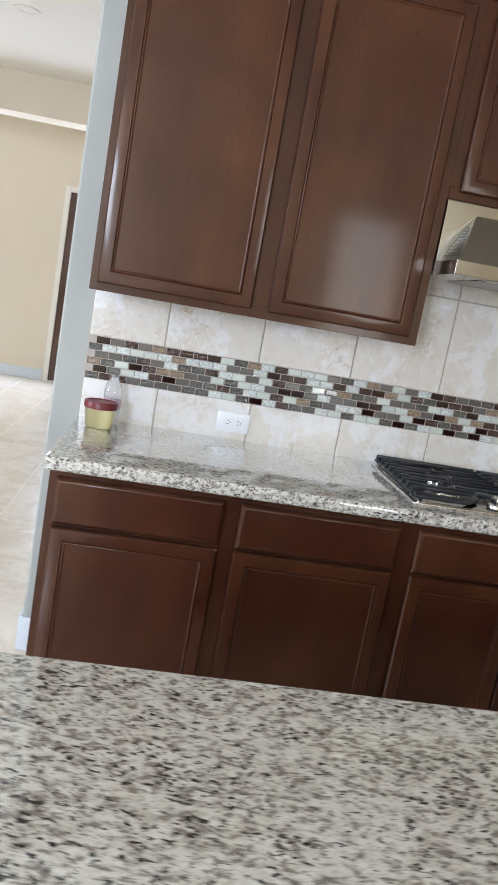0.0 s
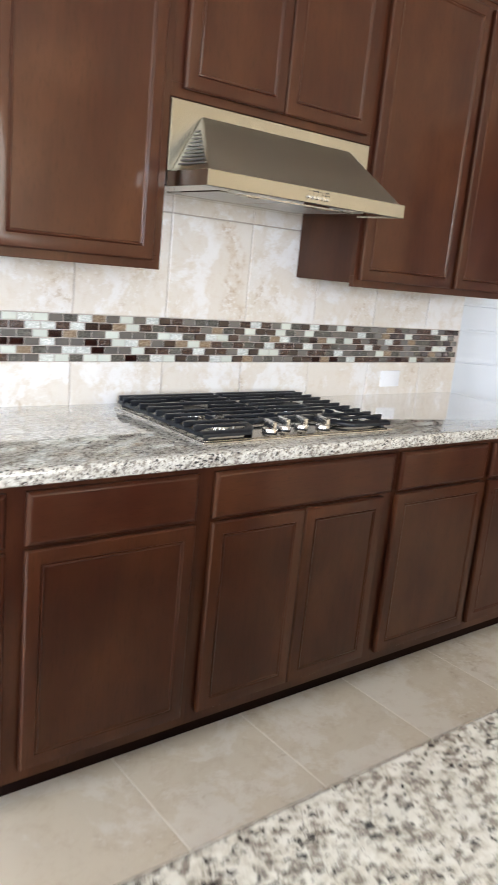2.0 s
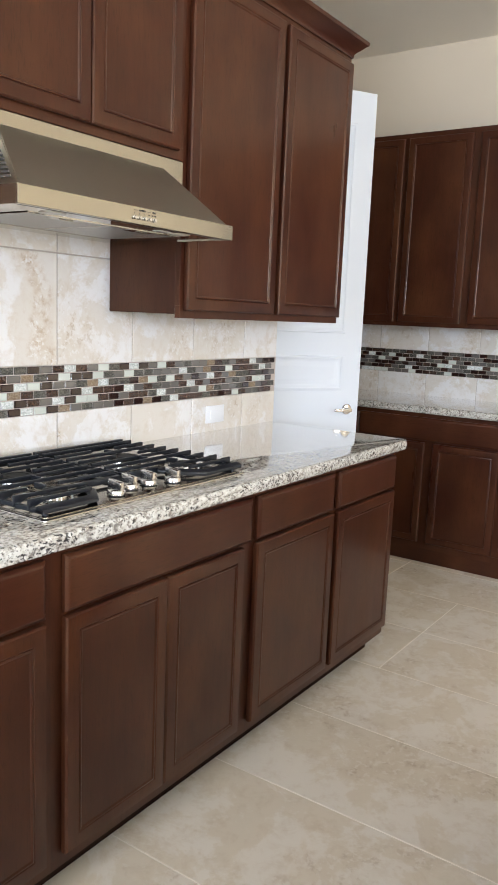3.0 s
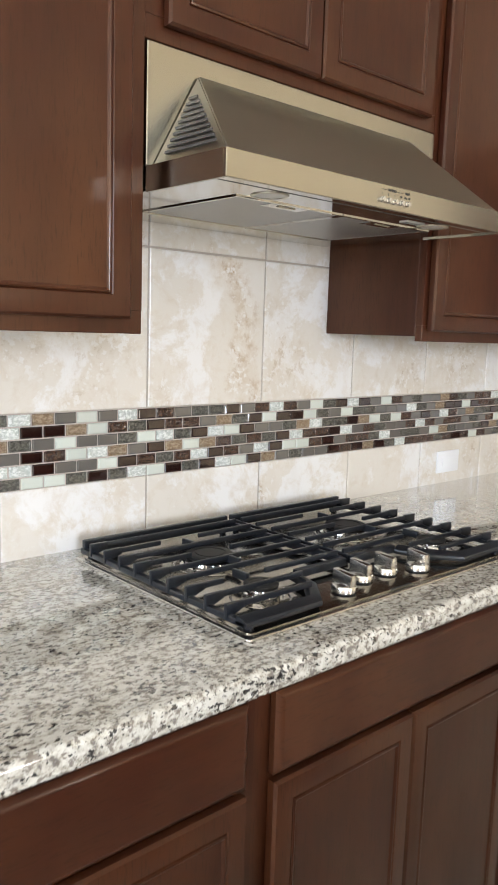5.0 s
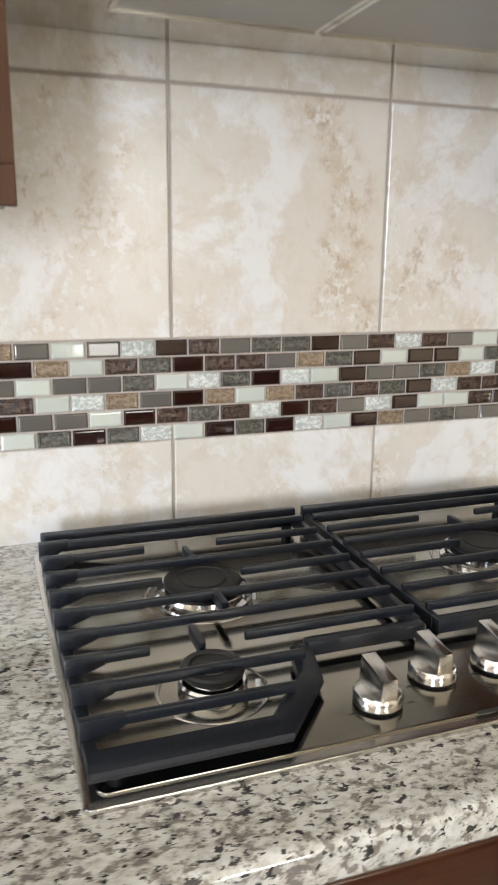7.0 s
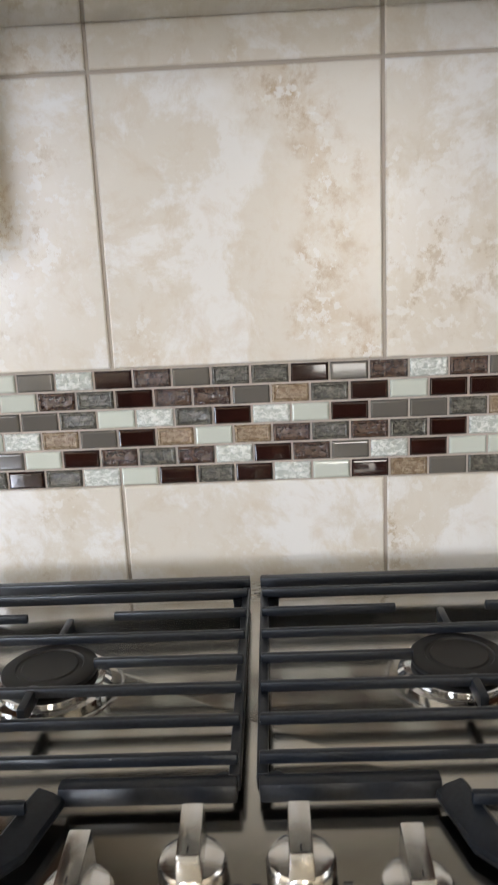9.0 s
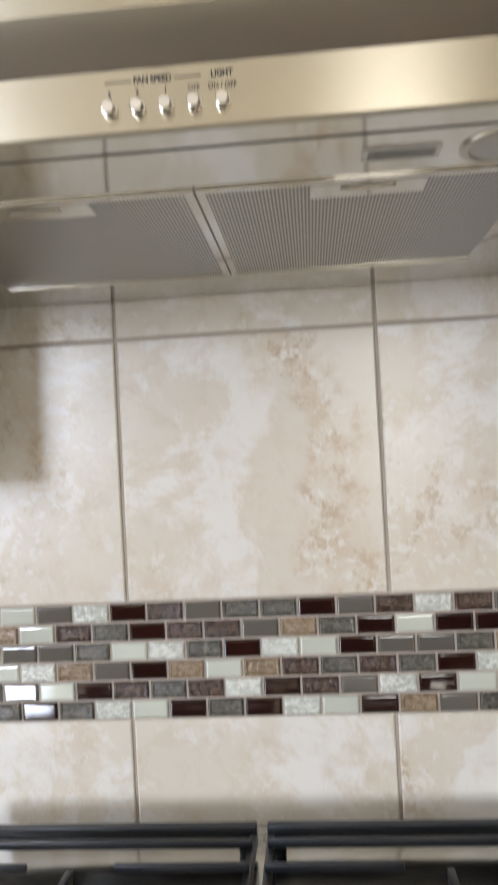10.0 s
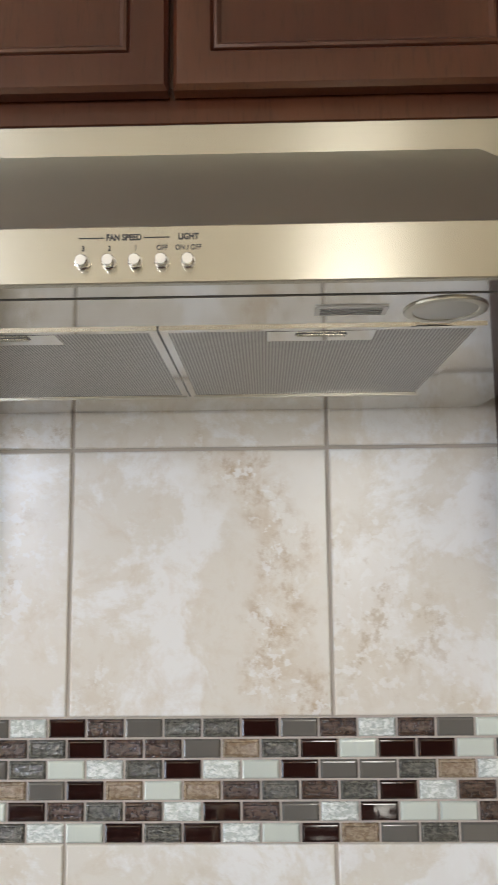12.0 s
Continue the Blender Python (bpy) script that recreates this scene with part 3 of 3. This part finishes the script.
def lettering(text, size, parent, m, mat, name="lettering", bold=0.0):
    cu = bpy.data.curves.new("scrap", "FONT")
    cu.body, cu.size, cu.align_x, cu.extrude = text, size, "CENTER", 0.0001
    cu.offset = bold
    tmp = new("scrap", cu)
    me = bpy.data.meshes.new_from_object(tmp.evaluated_get(bpy.context.evaluated_depsgraph_get()))
    bpy.data.objects.remove(tmp)
    me.materials.clear()
    me.materials.append(mat)
    ob = new(name, me)
    ob.parent = parent
    ob.matrix_basis = m
    return ob


def on_bar(x, z):
    return Matrix.Translation((-1.2, -2.5, -HZ)) @ pose(x, 2.3138, z, 90, 0, 0)


for text, x, z, size in (("FAN SPEED", 1.1975, 1.6185, 0.0052), ("LIGHT", 1.241, 1.6185, 0.0052), ("3", 1.170, 1.6112, 0.0045), ("2", BUTTONS[1], 1.6112, 0.0045),
                         ("1", BUTTONS[2], 1.6112, 0.0045), ("OFF", BUTTONS[3], 1.6112, 0.0045), ("ON / OFF", 1.241, 1.6112, 0.0045)):
    lettering(text, size * 1.12, hood, on_bar(x, z) @ Matrix.Diagonal((0.84, 1, 1, 1)), INK, bold=0.00022 if size > 0.005 else 0.00008)
for x0, x1 in ((1.167, 1.184), (1.211, 1.228)):
    part("print_line", at_hood(box(x0, x1, 2.3136, 2.3139, 1.6198, 1.6204)), INK, hood, "", 0)


# ---- cooktop ----
CX, CZ = 1.205, COUNTER
cook = thing("gas_cooktop", "stainless steel gas cooktop with black cast-iron grates and four knobs", "cooktop", (CX, 2.497, CZ))
TX0, TX1, TY0, TY1 = 0.825 - CX, 1.585 - CX, 2.238 - 2.497, 2.757 - 2.497
part("tray", extrude_outline(rounded(TX0, TX1, TY0, TY1, 0.008, ("sw", "se", "ne", "nw")), 0.0, 0.006, 0.002), NICKEL, cook)
part("deck", extrude_outline(rounded(TX0 + 0.012, TX1 - 0.012, TY0 + 0.012, TY1 - 0.012, 0.01, ("sw", "se", "ne", "nw")), 0.006, 0.0085, 0.001), DECK, cook)


def burner(x, y, big):
    r = 0.050 if big else 0.033
    part("deck_ring", lathe(((r + 0.021, 0.0086), (r + 0.020, 0.0096), (r + 0.0175, 0.0098), (r + 0.0165, 0.0086)), (x, y, 0), 40), NICKEL, cook, "pressed ring round a burner")
    if big:
        steps = ((r + 0.008, 0.0086), (r + 0.008, 0.013), (r + 0.002, 0.016), (r + 0.001, 0.021), (r + 0.004, 0.0225), (r - 0.002, 0.0235), (0.0, 0.0235))
    else:
        steps = ((r, 0.0086), (r, 0.021), (r - 0.002, 0.0235), (r - 0.008, 0.024), (r - 0.008, 0.027), (0.0, 0.027))
    base = part("burner", lathe(steps, (x, y, 0), 40), CHROME, cook, "chrome burner ring")
    low = 0.0238 if big else 0.0272
    part("burner_cap", lathe(((r * 0.86, low), (r * 0.90, low + 0.0015), (r * 0.93, low + 0.007), (r * 0.87, low + 0.009), (r * 0.66, low + 0.0095), (r * 0.63, low + 0.0078), (r * 0.56, low + 0.0078), (r * 0.53, low + 0.0092), (0.0, low + 0.0096)), (x, y, 0), 40), CAP, base, "matt black burner cap")
    part("igniter", lathe(((0.0025, 0.009), (0.0025, 0.022), (0.0, 0.023)), (x + r + 0.006, y - r * 0.5, 0), 10), PLATE, base, "white ceramic igniter")


for sx in (-1, 1):
    burner(sx * 0.245, -0.138, False)
    burner(sx * 0.198, 0.06, True)

G_TOP, G_RAIL = 0.043, 0.027


def grate(sx):
    g = part("grate", box(min(sx * 0.374, sx * 0.362), max(sx * 0.374, sx * 0.362), -0.244, 0.246, 0.016, G_RAIL, 0.003), IRON, cook, "black cast-iron grate")

    def bar(x0, x1, y0, y1, z0=0.033, z1=G_TOP, name="grate_bar"):
        a, b = sorted((sx * x0, sx * x1))
        part(name, box(a, b, y0, y1, z0, z1, 0.0025), IRON, g)

    bar(0.006, 0.370, 0.234, 0.246, 0.016, G_TOP)
    bar(0.006, 0.015, -0.112, 0.232, 0.018, 0.034, "grate_rail")
    ys = [0.205 - 0.0505 * i for i in range(9)]
    for i, y in enumerate(ys):
        a, b = sorted((sx * 0.338, sx * 0.3755))
        tooth = box(a, b, y - 0.0038, y + 0.0038, 0.019, G_TOP + 0.0008, 0.0012)
        for v in tooth.verts:
            if abs(v.co.x) < 0.355 and v.co.z < 0.03:
                v.co.z += 0.013
        part("grate_tooth", tooth, IRON, g)
        x_in = 0.008 if y > -0.12 else 0.156 if y > -0.17 else 0.186
        burn = 0.198 if i < 5 else 0.245
        if i in (1, 3, 6):
            bar(burn + 0.05, 0.372, y - 0.0033, y + 0.0033)
            bar(x_in, burn - 0.045, y - 0.0033, y + 0.0033)
        else:
            bar(x_in, 0.372, y - 0.0033, y + 0.0033)
    for x, y in ((0.198, 0.125), (0.198, -0.01), (0.245, -0.085)):
        bar(x - 0.004, x + 0.004, y - 0.02, y + 0.02, 0.027, G_TOP - 0.001, "grate_finger")
    # front rail, slanted back round the knobs
    line = ((sx * 0.374, -0.234), (sx * 0.212, -0.234), (sx * 0.160, -0.172), (sx * 0.148, -0.122))
    section = ((-0.012, 0.019), (-0.012, 0.029), (-0.008, 0.0325), (0.004, 0.030), (0.011, 0.026), (0.012, 0.022), (0.010, 0.017), (-0.012, 0.019))
    fr = sweep(tuple((-sx * o, u) for o, u in section), line)
    part("inner_rail", box(min(sx * 0.142, sx * 0.008), max(sx * 0.142, sx * 0.008), -0.124, -0.110, 0.017, 0.033, 0.003), IRON, g)
    part("front_rail", fr, IRON, g)
    for x, y in ((0.352, -0.228), (0.355, 0.235), (0.02, 0.235), (0.02, -0.095)):
        part("foot", lathe(((0.007, 0.0086), (0.008, 0.018), (0.0, 0.018)), (sx * x, y, 0), 12), IRON, g)


grate(-1)
grate(1)
for i in range(4):
    x, y = (-0.108 + 0.072 * i), (-0.205, -0.182, -0.182, -0.205)[i]
    k = part("knob", lathe(((0.0205, 0.0118), (0.0235, 0.0124), (0.0235, 0.020), (0.0215, 0.0235), (0.016, 0.0255), (0.0, 0.0262)), (x, y, 0), 36), KNOB, cook, "brushed metal knob with a raised grip")
    outline = [(x - 0.0092, y - 0.0212), (x + 0.0092, y - 0.0212), (x + 0.0092, y + 0.0215), (x - 0.0092, y + 0.0215)]
    grip = extrude_outline(outline, 0.0125, 0.046, 0.0018, 2)
    for v in grip.verts:
        if v.co.z > 0.03:
            v.co.x = x + (v.co.x - x) * 0.82
            v.co.z += 0.12 * (v.co.y - y)
    part("grip", grip, KNOB, k)
    part("pointer", box(x - 0.0006, x + 0.0006, y - 0.019, y - 0.012, 0.0437, 0.0443), INK, k, "", 0)
    part("skirt", lathe(((0.0195, 0.0086), (0.0195, 0.0117), (0.0, 0.0117)), (x, y, 0), 32), BLACK, k)
    for d, w in ((-0.030, 0.006), (0.030, 0.006)):
        part("dial_mark", box(x + d - w / 2, x + d + w / 2, y - 0.009, y - 0.0075, 0.0085, 0.0089), INK, cook, "", 0)
part("brand_mark", box(-0.03, 0.03, -0.250, -0.245, 0.0085, 0.0089), INK, cook, "dark printed maker's mark", 0)


# ---- small things ----
def outlet(x, z, sockets):
    o = thing("wall_outlet" if sockets else "wall_plate", "white plastic double outlet on the tiled splashback" if sockets else "blank white plastic plate on the tiled splashback",
              "outlet" if sockets else "wall plate", (x, WALL_Y, z))
    part("cover", box(-0.059, 0.059, -0.006, 0, -0.035, 0.035, 0.003), PLATE, o)
    if not sockets:
        part("rocker", box(-0.033, 0.033, -0.008, -0.006, -0.0165, 0.0165, 0.001), PLATE, o)
        return
    insert = part("insert", box(-0.034, 0.034, -0.008, -0.006, -0.0165, 0.0165, 0.001), PLATE, o)
    for sx in (-1, 1):
        for dz in (-0.006, 0.006):
            part("slot", box(sx * 0.019 - 0.004, sx * 0.019 + 0.004, -0.0084, -0.008, dz - 0.001, dz + 0.001), SLOT, insert, "", 0)
        part("slot", box(sx * 0.019 + 0.007, sx * 0.019 + 0.011, -0.0084, -0.008, -0.002, 0.002), SLOT, insert, "", 0)


outlet(0.312, 0.976, True)
outlet(2.188, 0.982, False)

tub = thing("food_tub", "cloudy yellow plastic tub with a dark red lid on the counter", "food container", (-0.145, 2.66, COUNTER))
part("bowl", lathe(((0.0, 0.001), (0.040, 0.001), (0.044, 0.006), (0.051, 0.070), (0.052, 0.074), (0.049, 0.074), (0.0, 0.070))), TUB, tub)
part("lid", lathe(((0.054, 0.066), (0.0555, 0.068), (0.0555, 0.084), (0.053, 0.089), (0.047, 0.0895), (0.045, 0.086), (0.0, 0.086))), RED, tub, "dark red plastic lid")
bottle = thing("clear_bottle", "small clear plastic bottle with a violet label, behind the tub", "bottle", (-0.118, 2.765, COUNTER))
part("body", lathe(((0.0, 0.001), (0.028, 0.001), (0.031, 0.006), (0.031, 0.115), (0.027, 0.135), (0.014, 0.155), (0.013, 0.168), (0.0, 0.168)), steps=24), BOTTLE, bottle)
part("label", lathe(((0.0315, 0.055), (0.0318, 0.056), (0.0318, 0.085), (0.0315, 0.086)), steps=24), LABEL, bottle, "violet and white paper label")

pantry = tagged(new("door_1"), "white panelled pantry door standing ajar", "door", "", "structure")
hinge, edge = Vector((2.645, 3.06)), Vector((3.225, 2.70))
run = edge - hinge
pantry.matrix_basis = pose(hinge.x, hinge.y, 0.01, 0, 0, math.degrees(math.atan2(run.y, run.x)))
DW, DH = run.length, 2.425
leaf = part("leaf", box(0, DW, 0, 0.035, 0, DH, 0.002), WHITE, pantry)
for z0, z1 in ((0.20, 0.80), (1.02, 1.19), (1.30, 2.28)):
    pn = rings(DW - 0.2, z1 - z0, ((0.0, 0.0), (0.003, -0.005), (0.012, -0.006), (0.02, -0.001), (0.035, -0.001), (0.05, -0.004), (0.055, -0.004)))
    bmesh.ops.translate(pn, verts=pn.verts, vec=(0.1, 0, z0))
    part("panel", pn, WHITE, leaf)
lev = lathe(((0.026, 0.0), (0.026, 0.006), (0.022, 0.010), (0.010, 0.012), (0.010, 0.04), (0.0, 0.04)), (0, 0, 0), 24)
bmesh.ops.rotate(lev, verts=lev.verts, matrix=Matrix.Rotation(radians(90), 3, "X"))
bmesh.ops.translate(lev, verts=lev.verts, vec=(DW - 0.065, 0, 0.925))
hd = part("handle_rose", lev, NICKEL, pantry, "satin nickel door handle")
part("lever", box(DW - 0.155, DW - 0.058, -0.048, -0.036, 0.917, 0.932, 0.005, 3), NICKEL, hd)

front = tagged(new("door_2"), "closed dark brown front door with a tall bright glass pane", "door", "", "structure")
front.location = (-1.40, 9.80, 0)
GX0, GX1, GZ0, GZ1, FW, FH = 0.135, 0.835, 0.57, 2.11, 0.97, 2.29
leaf_2 = box(0, GX0, 0.004, 0.049, 0.012, FH, 0.003)
box(GX1, FW, 0.004, 0.049, 0.012, FH, 0.003, bm=leaf_2)
box(GX0, GX1, 0.004, 0.049, 0.012, GZ0, bm=leaf_2)
box(GX0, GX1, 0.004, 0.049, GZ1, FH, bm=leaf_2)
front_leaf = part("leaf", leaf_2, WOOD, front, "", 0)
bead = box(GX0, GX0 + 0.018, -0.004, 0.004, GZ0, GZ1, 0.002)
box(GX1 - 0.018, GX1, -0.004, 0.004, GZ0, GZ1, 0.002, bm=bead)
box(GX0 + 0.018, GX1 - 0.018, -0.004, 0.004, GZ0, GZ0 + 0.018, 0.002, bm=bead)
box(GX0 + 0.018, GX1 - 0.018, -0.004, 0.004, GZ1 - 0.018, GZ1, 0.002, bm=bead)
part("glazing_bead", bead, WOOD, front_leaf, "", 0)
pane = part("pane", box(GX0, GX1, 0.022, 0.028, GZ0, GZ1), PANE, front_leaf, "clear glass pane", 0)
pane.visible_shadow = False
cas = box(-0.065, -0.001, -0.018, -0.001, 0, FH + 0.07, 0.003)
box(FW + 0.001, FW + 0.065, -0.018, -0.001, 0, FH + 0.07, 0.003, bm=cas)
box(-0.001, FW + 0.001, -0.018, -0.001, FH + 0.006, FH + 0.07, 0.003, bm=cas)
part("casing", cas, CEILING, front, "white painted door casing", 0)

can = thing("recessed_downlight", "small white round recessed downlight in the hall ceiling", "ceiling light", (-1.26, 5.9, CEIL))
part("trim_ring", lathe(((0.060, 0.0), (0.062, -0.004), (0.088, -0.006), (0.092, -0.003), (0.092, 0.0)), (0, 0, 0), 32), CEILING, can)
part("reflector", lathe(((0.0, -0.001), (0.0605, -0.001)), (0, 0, 0), 32), CEILING, can)

# ---- splashback pieces ----
splash = tagged(part("splashback", box(-0.232, 2.632, WALL_Y + 0.0040, WALL_Y + 0.0135, COUNTER - 0.004, 1.84), GROUT, None, "", 0), "cream travertine splashback with a glass mosaic band", "", "", "structure")
PITCH, FIRST = 0.3355, 1.0375
part("mosaic_bed", box(-0.231, 2.631, WALL_Y + 0.0030, WALL_Y + 0.0045, 1.0520, 1.2005), PALE_GROUT, splash, "taupe grout of the mosaic band", 0)
SPLIT_LOW, SPLIT_HIGH, SPLIT_TOP = 1.0515, 1.2010, 1.5410


def slab(w, h, mat, t=0.006):
    return mesh_of("tile", rings(w, h, ((0.0, t), (0.0, 0.0020), (0.0006, 0.0009), (0.0022, 0.0))), mat, 0)


shared = {}


def wall_tile(x0, x1, z0, z1, parent, y=WALL_Y, m=None, mat=TILE):
    key = (round(x1 - x0, 4), round(z1 - z0, 4), mat)
    if key not in shared:
        shared[key] = slab(*key)
    t = new("tile", shared[key])
    t.parent = parent
    t.matrix_basis = m if m else Matrix.Translation((x0, y, z0))


for k in range(-4, 5):
    a, b = max(FIRST + k * PITCH, -0.231) + 0.0021, min(FIRST + (k + 1) * PITCH, 2.631) - 0.0021
    wall_tile(a, b, COUNTER - 0.003, SPLIT_LOW - 0.001, splash)
    wall_tile(a, b, SPLIT_HIGH + 0.001, SPLIT_TOP - 0.0021, splash, mat=VEINED if k == 0 else TILE)
    wall_tile(a, b, SPLIT_TOP + 0.0021, 1.838, splash)

BRICK, ROW = 0.0487, (SPLIT_HIGH - SPLIT_LOW) / 6
KNOWN = (("AGWGLB", "DGTTBGDLDGW"), ("BBAWDT", "BDDGATBWBBW"), ("GWGGTW", "LTBLWBGGTAL"), ("BDWLAG", "BAWADTDTBLD"), ("BGGWBD", "TDLBDGLBWW"), ("WWTBTL", "WBTBLWBAGTG"))
brick_mesh = {}
for kind in GLASS_KINDS:
    brick_mesh[kind] = mesh_of("mosaic_tile", rings(BRICK - 0.0030, ROW - 0.0028, ((0.0, 0.006), (0.0, 0.0014), (0.0008, 0.0002), (0.0020, -0.0006), (0.0030, -0.0008)) + (((0.0046, 0.0006), (0.0052, 0.0006)) if kind in "TDA" else ())), GLASS_KINDS[kind], 0)
picker = random.Random(5)
rest = {kind: [] for kind in GLASS_KINDS}

for r in range(6):
    z = SPLIT_HIGH - (r + 1) * ROW + 0.001
    left, right = KNOWN[r]
    for i in range(-27, 34):
        x = FIRST + (i + (0.5 if r % 2 == 0 else 0)) * BRICK
        if x < -0.233 or x + BRICK > 2.64:
            continue
        if -len(left) <= i < 0:
            kind = left[len(left) + i]
        elif 0 <= i < len(right):
            kind = right[i]
        else:
            kind = picker.choice("WWLLGGTTBBDDA" if x < 0.8 else "WLGGGTTTBBDDDA")
        m = Matrix.Translation((x + 0.0011, WALL_Y, z))
        if x < 2.05:
            q = new("mosaic_tile", brick_mesh[kind])
            q.parent = splash
            q.matrix_basis = m
        else:
            rest[kind].append(m)

# east splashback, far off
east = tagged(part("splashback_east", box(EAST - 0.012, EAST - 0.001, 0.45, 4.2, COUNTER - 0.004, 1.36), GROUT, None, "", 0), "cream tiled splashback with a mosaic band on the east wall", "", "", "structure")
for k in range(11):
    y = 4.19 - k * PITCH
    for z0, z1 in ((COUNTER - 0.003, SPLIT_LOW - 0.001), (SPLIT_HIGH + 0.001, 1.355)):
        wall_tile(0.0016, PITCH - 0.0016, z0, z1, east, 0, pose(EAST - 0.016, y, z0, 0, 0, -90))
for r in range(6):
    for i in range(76):
        y = 4.19 - (i + (0.5 if r % 2 == 0 else 0)) * BRICK
        rest[picker.choice("WLGGTTBBBDD")].append(pose(EAST - 0.016, y, SPLIT_HIGH - (r + 1) * ROW + 0.001, 0, 0, -90))
for kind, places in rest.items():
    bm = bmesh.new()
    verts, faces = [], []
    me = brick_mesh[kind]
    for m in places:
        n0 = len(verts)
        verts += [tuple(m @ v.co) for v in me.vertices]
        faces += [tuple(n0 + k for k in f.vertices) for f in me.polygons]
    joined = bpy.data.meshes.new("mosaic_rest")
    joined.from_pydata(verts, [], faces)
    joined.materials.append(GLASS_KINDS[kind])
    ob = new("mosaic_tiles", joined)
    ob.parent = splash
    ob["kind"] = "stuff"

# ---- floor tiles ----
SIDE, LONG, GX, GY = 0.457, 0.914, 0.627, 2.147
floor = tagged(new("floor"), "glossy beige oblong floor tiles with pale grout", "", "", "structure")
floor_mesh = extrude_outline(((0.002, 0.002), (SIDE - 0.002, 0.002), (SIDE - 0.002, LONG - 0.002), (0.002, LONG - 0.002)), -0.01, 0.0, 0.001, 1)
floor_mesh = mesh_of("floor_tile", floor_mesh, FLOOR_TILE, 0)
far_verts, far_faces = [], []
for i in range(-12, 9):
    for j in range(-7, 9):
        x, y = GX + i * SIDE, GY + j * LONG + (0.145 if i < 4 else -0.457 if i >= 6 else 0)
        near = -0.8 < x < 4.1 and 0.2 < y < 3.0 or -1.3 < x < 0 and 3.0 <= y < 8.0
        if near:
            t = new("floor_tile", floor_mesh)
            t.parent = floor
            t.location = (x, y, 0)
        else:
            n0 = len(far_verts)
            far_verts += [(x + v.co.x, y + v.co.y, v.co.z) for v in floor_mesh.vertices]
            far_faces += [tuple(n0 + k for k in f.vertices) for f in floor_mesh.polygons]
me = bpy.data.meshes.new("floor_tiles")
me.from_pydata(far_verts, [], far_faces)
me.materials.append(FLOOR_TILE)
ob = new("floor_tiles", me)
ob.parent = floor
ob["kind"] = "stuff"
